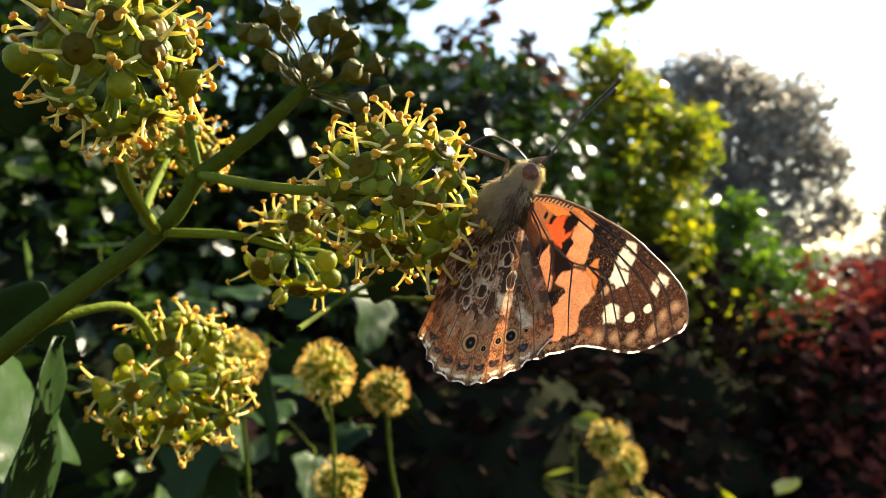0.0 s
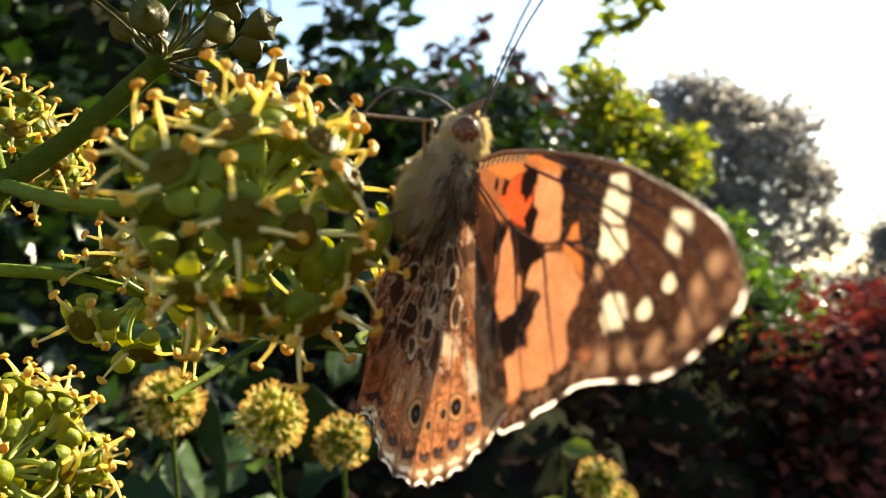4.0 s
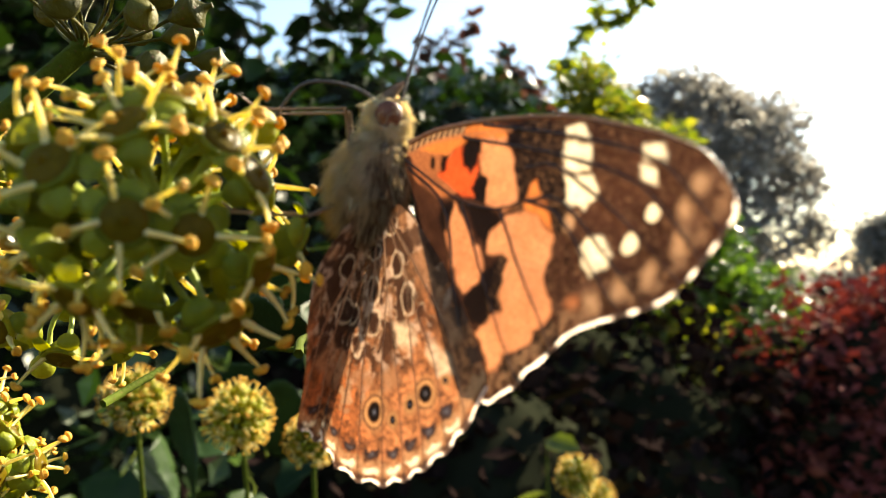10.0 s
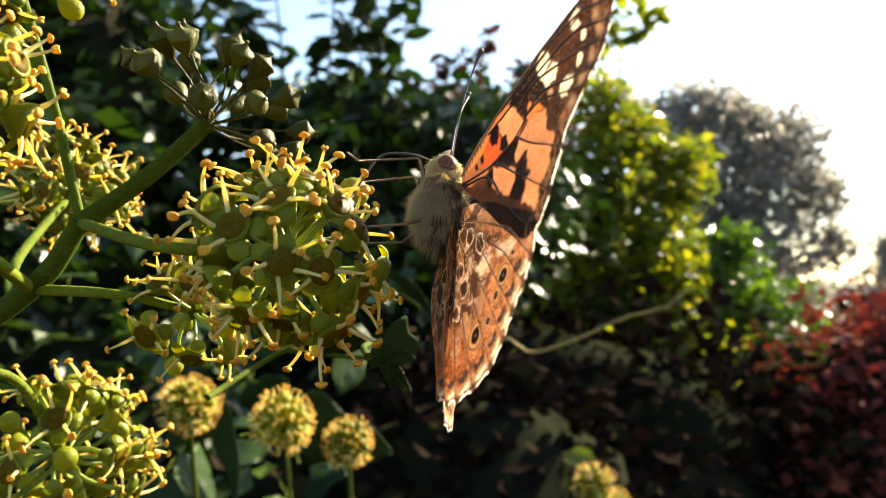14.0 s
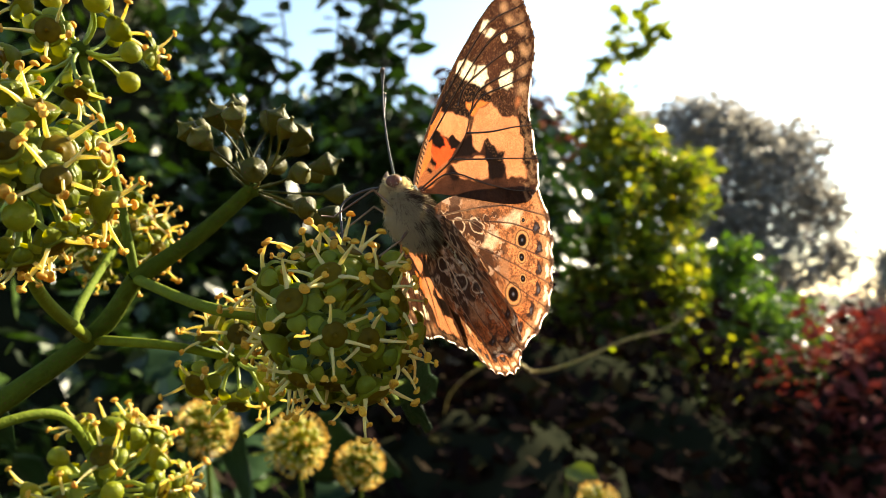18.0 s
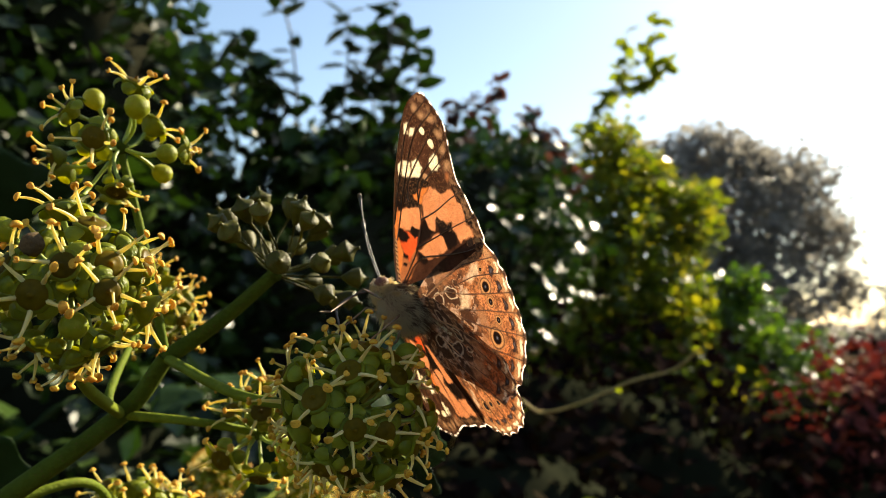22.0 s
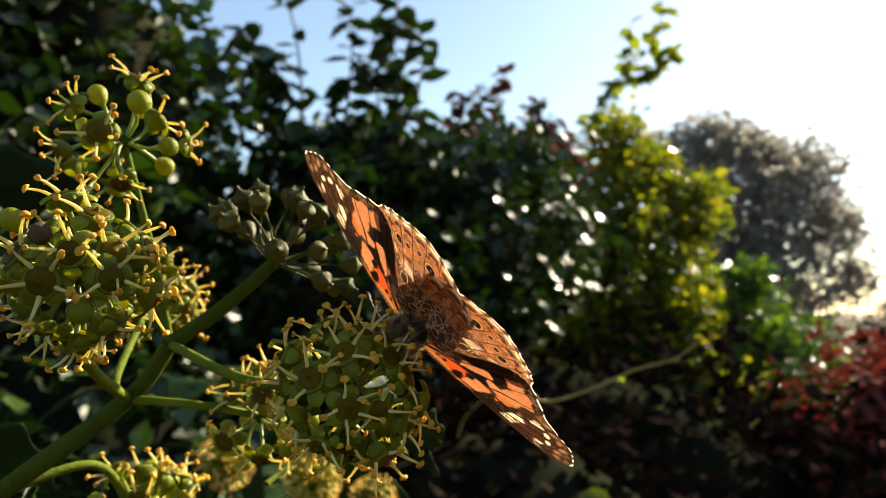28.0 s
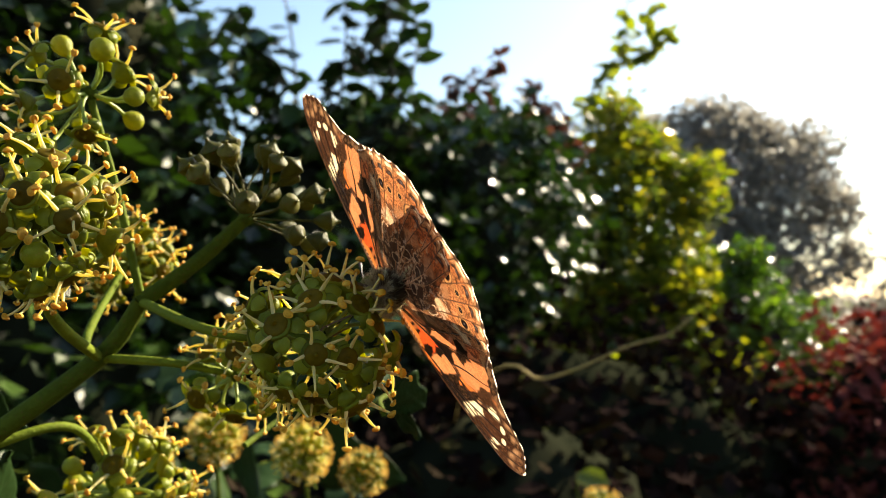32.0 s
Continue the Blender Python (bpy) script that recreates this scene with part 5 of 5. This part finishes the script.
def fur_mesh(seed, count, centre, radii, length, spread_x, side=0.0):
    """Hairs standing back from an egg-shaped body in uneven tufts."""
    rng = random.Random(seed)
    verts, faces, dark = [], [], []
    for _ in range(count):
        d = Vector((rng.gauss(0, 1), rng.gauss(0, 1), rng.gauss(0, 1))).normalized()
        p = Vector((centre[0] + d.x * radii[0], centre[1] + d.y * radii[1], centre[2] + d.z * radii[2])) * BF
        tuft = Vector((noise.noise(d * 4.1 + Vector((seed, 0, 0))), noise.noise(d * 4.1 + Vector((0, seed, 3))), noise.noise(d * 4.1 + Vector((5, 0, seed)))))
        g = (d + Vector((spread_x, 0, 0)) + 0.6 * tuft + 0.16 * Vector((rng.gauss(0, 1), rng.gauss(0, 1), rng.gauss(0, 1)))).normalized()
        l = length * rng.uniform(0.5, 1.15) * (1 + 0.7 * tuft.x) * BF
        a = g.orthogonal().normalized() * 0.042 * BF
        b = g.cross(a)
        # greyer on the flanks and back and in patches, cream below and in front
        tone = 0.25 + 1.5 * d.z - 0.4 * d.x + 1.6 * noise.noise(d * 2.6 + Vector((0, 0, seed)))
        dark.append(1 if side and rng.random() < side * min(1.6, max(0, tone)) else 0)
        k = len(verts)
        bend = p + g * l * 0.55 + Vector((-0.12, 0, 0)) * l
        verts += [p + a, p - 0.5 * a + 0.87 * b, p - 0.5 * a - 0.87 * b, bend + 0.7 * a, bend - 0.35 * a + 0.6 * b, bend - 0.35 * a - 0.6 * b, p + (g + Vector((-0.45, 0, 0))) * l]
        faces += [(k, k + 1, k + 4, k + 3), (k + 1, k + 2, k + 5, k + 4), (k + 2, k, k + 3, k + 5), (k + 3, k + 4, k + 6), (k + 4, k + 5, k + 6), (k + 5, k + 3, k + 6)]
    me = mesh_of("fur", verts, faces, [M_FUR, M_FUR_DARK])
    me.polygons.foreach_set("material_index", [dark[i // 6] for i in range(len(faces))])
    return me


def at_mm(x, y, z):
    return Matrix.Translation((x * BF, y * BF, z * BF))


ABDOMEN_LIFT = 12
ANTENNAE = []


def butterfly():
    ob = thing("butterfly", (0, 0, 0), "orange, black and cream painted butterfly feeding on an ivy flower head", "butterfly")
    part("thorax", blob("thorax", (4.5 * BF, 2.5 * BF, 2.75 * BF), M_BODY, 14, 18, 0.06, 1), ob, at_mm(1.2, 0, -0.2))
    tagged(part("fur", fur_mesh(2, 9000, (1.2, 0, -0.2), (4.5, 2.55, 2.8), 1.35, -1.0, 0.72), ob, label="pale buff hairs"), kind="stuff")
    # abdomen in seven rings
    prof = [(0.3, -11.0), (0.8, -10.5), (1.15, -9.7), (1.35, -8.8), (1.5, -7.9), (1.42, -7.7), (1.62, -6.7), (1.55, -6.5), (1.7, -5.5), (1.62, -5.3), (1.75, -4.3), (1.68, -4.1), (1.75, -3.2), (1.5, -2.2)]
    ab = lathe("abdomen", [(0.72 * r * BF, z * BF) for r, z in prof], M_BODY, 18)
    part("abdomen", ab, ob, Matrix.Translation((0.4 * BF, 0, 1.8 * BF)) @ Matrix.Rotation(radians(90 + ABDOMEN_LIFT), 4, "Y") @ Matrix.Diagonal((1, 0.42, 1, 1)))
    tagged(part("abdomen_fur", fur_mesh(8, 700, (-5.6, 0, 2.8), (4.2, 0.42, 1.1), 0.5, -1.4), ob, label="short tawny hairs"), kind="stuff")
    head = part("head", blob("head", (1.75 * BF, 1.55 * BF, 1.6 * BF), M_BODY, 10, 14, 0.05, 4), ob, at_mm(6.4, 0, -0.1))
    tagged(part("fur", fur_mesh(5, 3600, (0, 0, 0), (1.7, 1.45, 1.55), 0.95, -0.3), head, label="pale buff hairs"), kind="stuff")
    for s in (1, -1):
        part("eye", blob("eye", (1.15 * BF, 0.8 * BF, 1.15 * BF), M_EYE, 12, 16), head, at_mm(0.35, 1.4 * s, 0.1), "round brown eye")
        part("eye_rim", tube("eye_rim", [(0.35 * BF + 1.2 * BF * math.cos(a), 1.45 * s * BF, 0.1 * BF + 1.22 * BF * math.sin(a)) for a in [k * 0.35 for k in range(9, 19)]], 0.12 * BF, M_FUR, 6), head)
        palp = [(0.9 * BF, 0.42 * s * BF, -0.6 * BF), (1.9 * BF, 0.42 * s * BF, -0.35 * BF), (2.8 * BF, 0.32 * s * BF, 0.2 * BF), (3.4 * BF, 0.24 * s * BF, 0.6 * BF)]
        part("palp", tube("palp", curve_points(palp, 10), [(0.78 - 0.07 * k) * BF for k in range(11)], M_FUR_DARK, 8), head, None, "pointed hairy palp")
        shaft = [(0, 0, 0), (5.0 * BF, 0.2 * s * BF, -0.3 * BF), (10.0 * BF, 0.5 * s * BF, -0.3 * BF), (15.5 * BF, 1.0 * s * BF, 0.3 * BF)]
        a = part("antenna", tube("antenna", curve_points(shaft, 18), [0.1 * BF] * 15 + [0.12 * BF, 0.18 * BF, 0.28 * BF, 0.32 * BF], M_DARK, 8), head, None, "thin dark clubbed antenna")
        part("club_tip", blob("club_tip", (0.36 * BF, 0.32 * BF, 0.32 * BF), M_LIMB, 8, 10), a, Matrix.Translation(shaft[-1]))
        ANTENNAE.append((a, s))
    pro = [(1.2 * BF, 0, -0.8 * BF), (1.8 * BF, 0.2 * BF, -4.0 * BF), (0.9 * BF, 0.3 * BF, -7.4 * BF), (-2.2 * BF, 0.2 * BF, -9.0 * BF), (-5.6 * BF, 0, -10.2 * BF)]
    part("proboscis", tube("proboscis", curve_points(pro, 24), 0.16 * BF, M_DARK, 7), head, None, "thin uncoiled proboscis")
    for s in (1, -1):
        for hip, knee, foot in (((2.5, 1.4, -2.0), (6.2, 2.2, -3.4), (4.2, 2.6, -10.0)), ((-1.5, 1.4, -2.4), (-3.0, 2.4, -4.0), (-4.6, 2.0, -11.0))):
            hip, knee, foot = [Vector((q[0], q[1] * (1 if s > 0 else -0.6), q[2])) for q in (hip, knee, foot)]
            leg = part("leg", tube("thigh", [hip * BF, (hip + knee) / 2 * BF, knee * BF], [0.22 * BF, 0.19 * BF, 0.15 * BF], M_LIMB, 8), ob)
            part("shin", tube("shin", [knee * BF, (knee * 0.5 + foot * 0.5) * BF, foot * BF], [0.15 * BF, 0.13 * BF, 0.10 * BF], M_LIMB, 7), leg)
            toe = foot + Vector((0.6, 0.4 * s, -1.4))
            part("foot", tube("foot", [foot * BF, toe * BF], [0.15 * BF, 0.08 * BF], M_LIMB, 6), leg)
    wings = []
    for s, side in ((1, False), (-1, True)):
        sg = -1 if side else 1
        f = part("forewing", wing_mesh("forewing", FORE_COSTA, FORE_REAR, True, side), ob, None, "orange and black forewing with cream spots, translucent")
        add_veins(f, FORE_VEINS, sg, M_VEIN)
        part("leading_rib", tube("leading_rib", [Vector((x, y, (0.25 * math.sin(x / 30 * math.pi) + 0.13 * math.sin(y * 0.55)) * sg)) * BF for x, y, _ in curve_points([(*c, 0) for c in FORE_COSTA], 24)], [(0.20 - 0.005 * k) * BF for k in range(25)], M_RIB, 8), f)
        h = part("hindwing", wing_mesh("hindwing", HIND_COSTA, HIND_REAR, False, side), ob, None, "brown marbled hindwing with small eyespots and a scalloped white edge")
        add_veins(h, HIND_VEINS, sg, M_RIB, 0.6)
        wings += [(f, s, 0), (h, s, 1)]
    return ob, wings


BUTTERFLY, WINGS = butterfly()


def wing_turn(sweep, lift, side, hind):
    """A wing on the body: swept forward in its plane, then lifted about the body's length."""
    s, c = math.sin(radians(sweep)), math.cos(radians(sweep))
    flat = Matrix(((s, -c, 0), (c * side, s * side, 0), (0, 0, side)))
    at = Vector((-0.8, 0.6 * side, 1.6)) if hind else Vector((2.2, 0.5 * side, 1.6))
    return Matrix.Translation(at * BF) @ (Matrix.Rotation(radians(lift * side), 3, "X") @ flat).to_4x4()


# while it sits aslant on the head, its far wings hang lower than the near ones: seconds and degrees
FAR_DROP = ((16.0, 17.0, 17.5, 18.0, 21.0, 21.5, 22.0, 22.5), (0.0, -8.0, -12.0, -26.0, -24.0, -10.0, -3.0, 0.0))

# and are drawn a little further back while it turns its flank: seconds and degrees, fore and hind
FAR_BACK = (((0.0, 2.0, 3.5, 6.0, 10.5, 11.0), (9.0, 11.0, 14.0, 8.0, 8.0, 0.0)), ((0.0, 10.5, 11.0), (4.0, 4.0, 0.0)))


def motions():
    walk(BUTTERFLY, [(r[0], pose(*r[1:7])) for r in FLIGHT])
    for wing, side, hind in WINGS:
        walk(wing, [(r[0], wing_turn(r[7 + 2 * hind] - (np.interp(r[0], *FAR_BACK[hind]) if side < 0 else 0), r[8 + 2 * hind] + (np.interp(r[0], *FAR_DROP) if side < 0 else 0), side, hind)) for r in FLIGHT])
    for a, s in ANTENNAE:
        root = Matrix.Translation((1.1 * BF, 0.5 * s * BF, 0.7 * BF))
        rows = ((0.0, 9, 4), (13.5, 10, 5), (15.5, 30, 16), (32.0, 32, 14)) if s > 0 else ((0.0, 9, 4), (13.5, 10, 5), (15.5, -14, 20), (32.0, -18, 18))
        walk(a, [(t, root @ pose(0, 0, 0, 0, -lift, spread_deg * s)) for t, spread_deg, lift in rows])


motions()
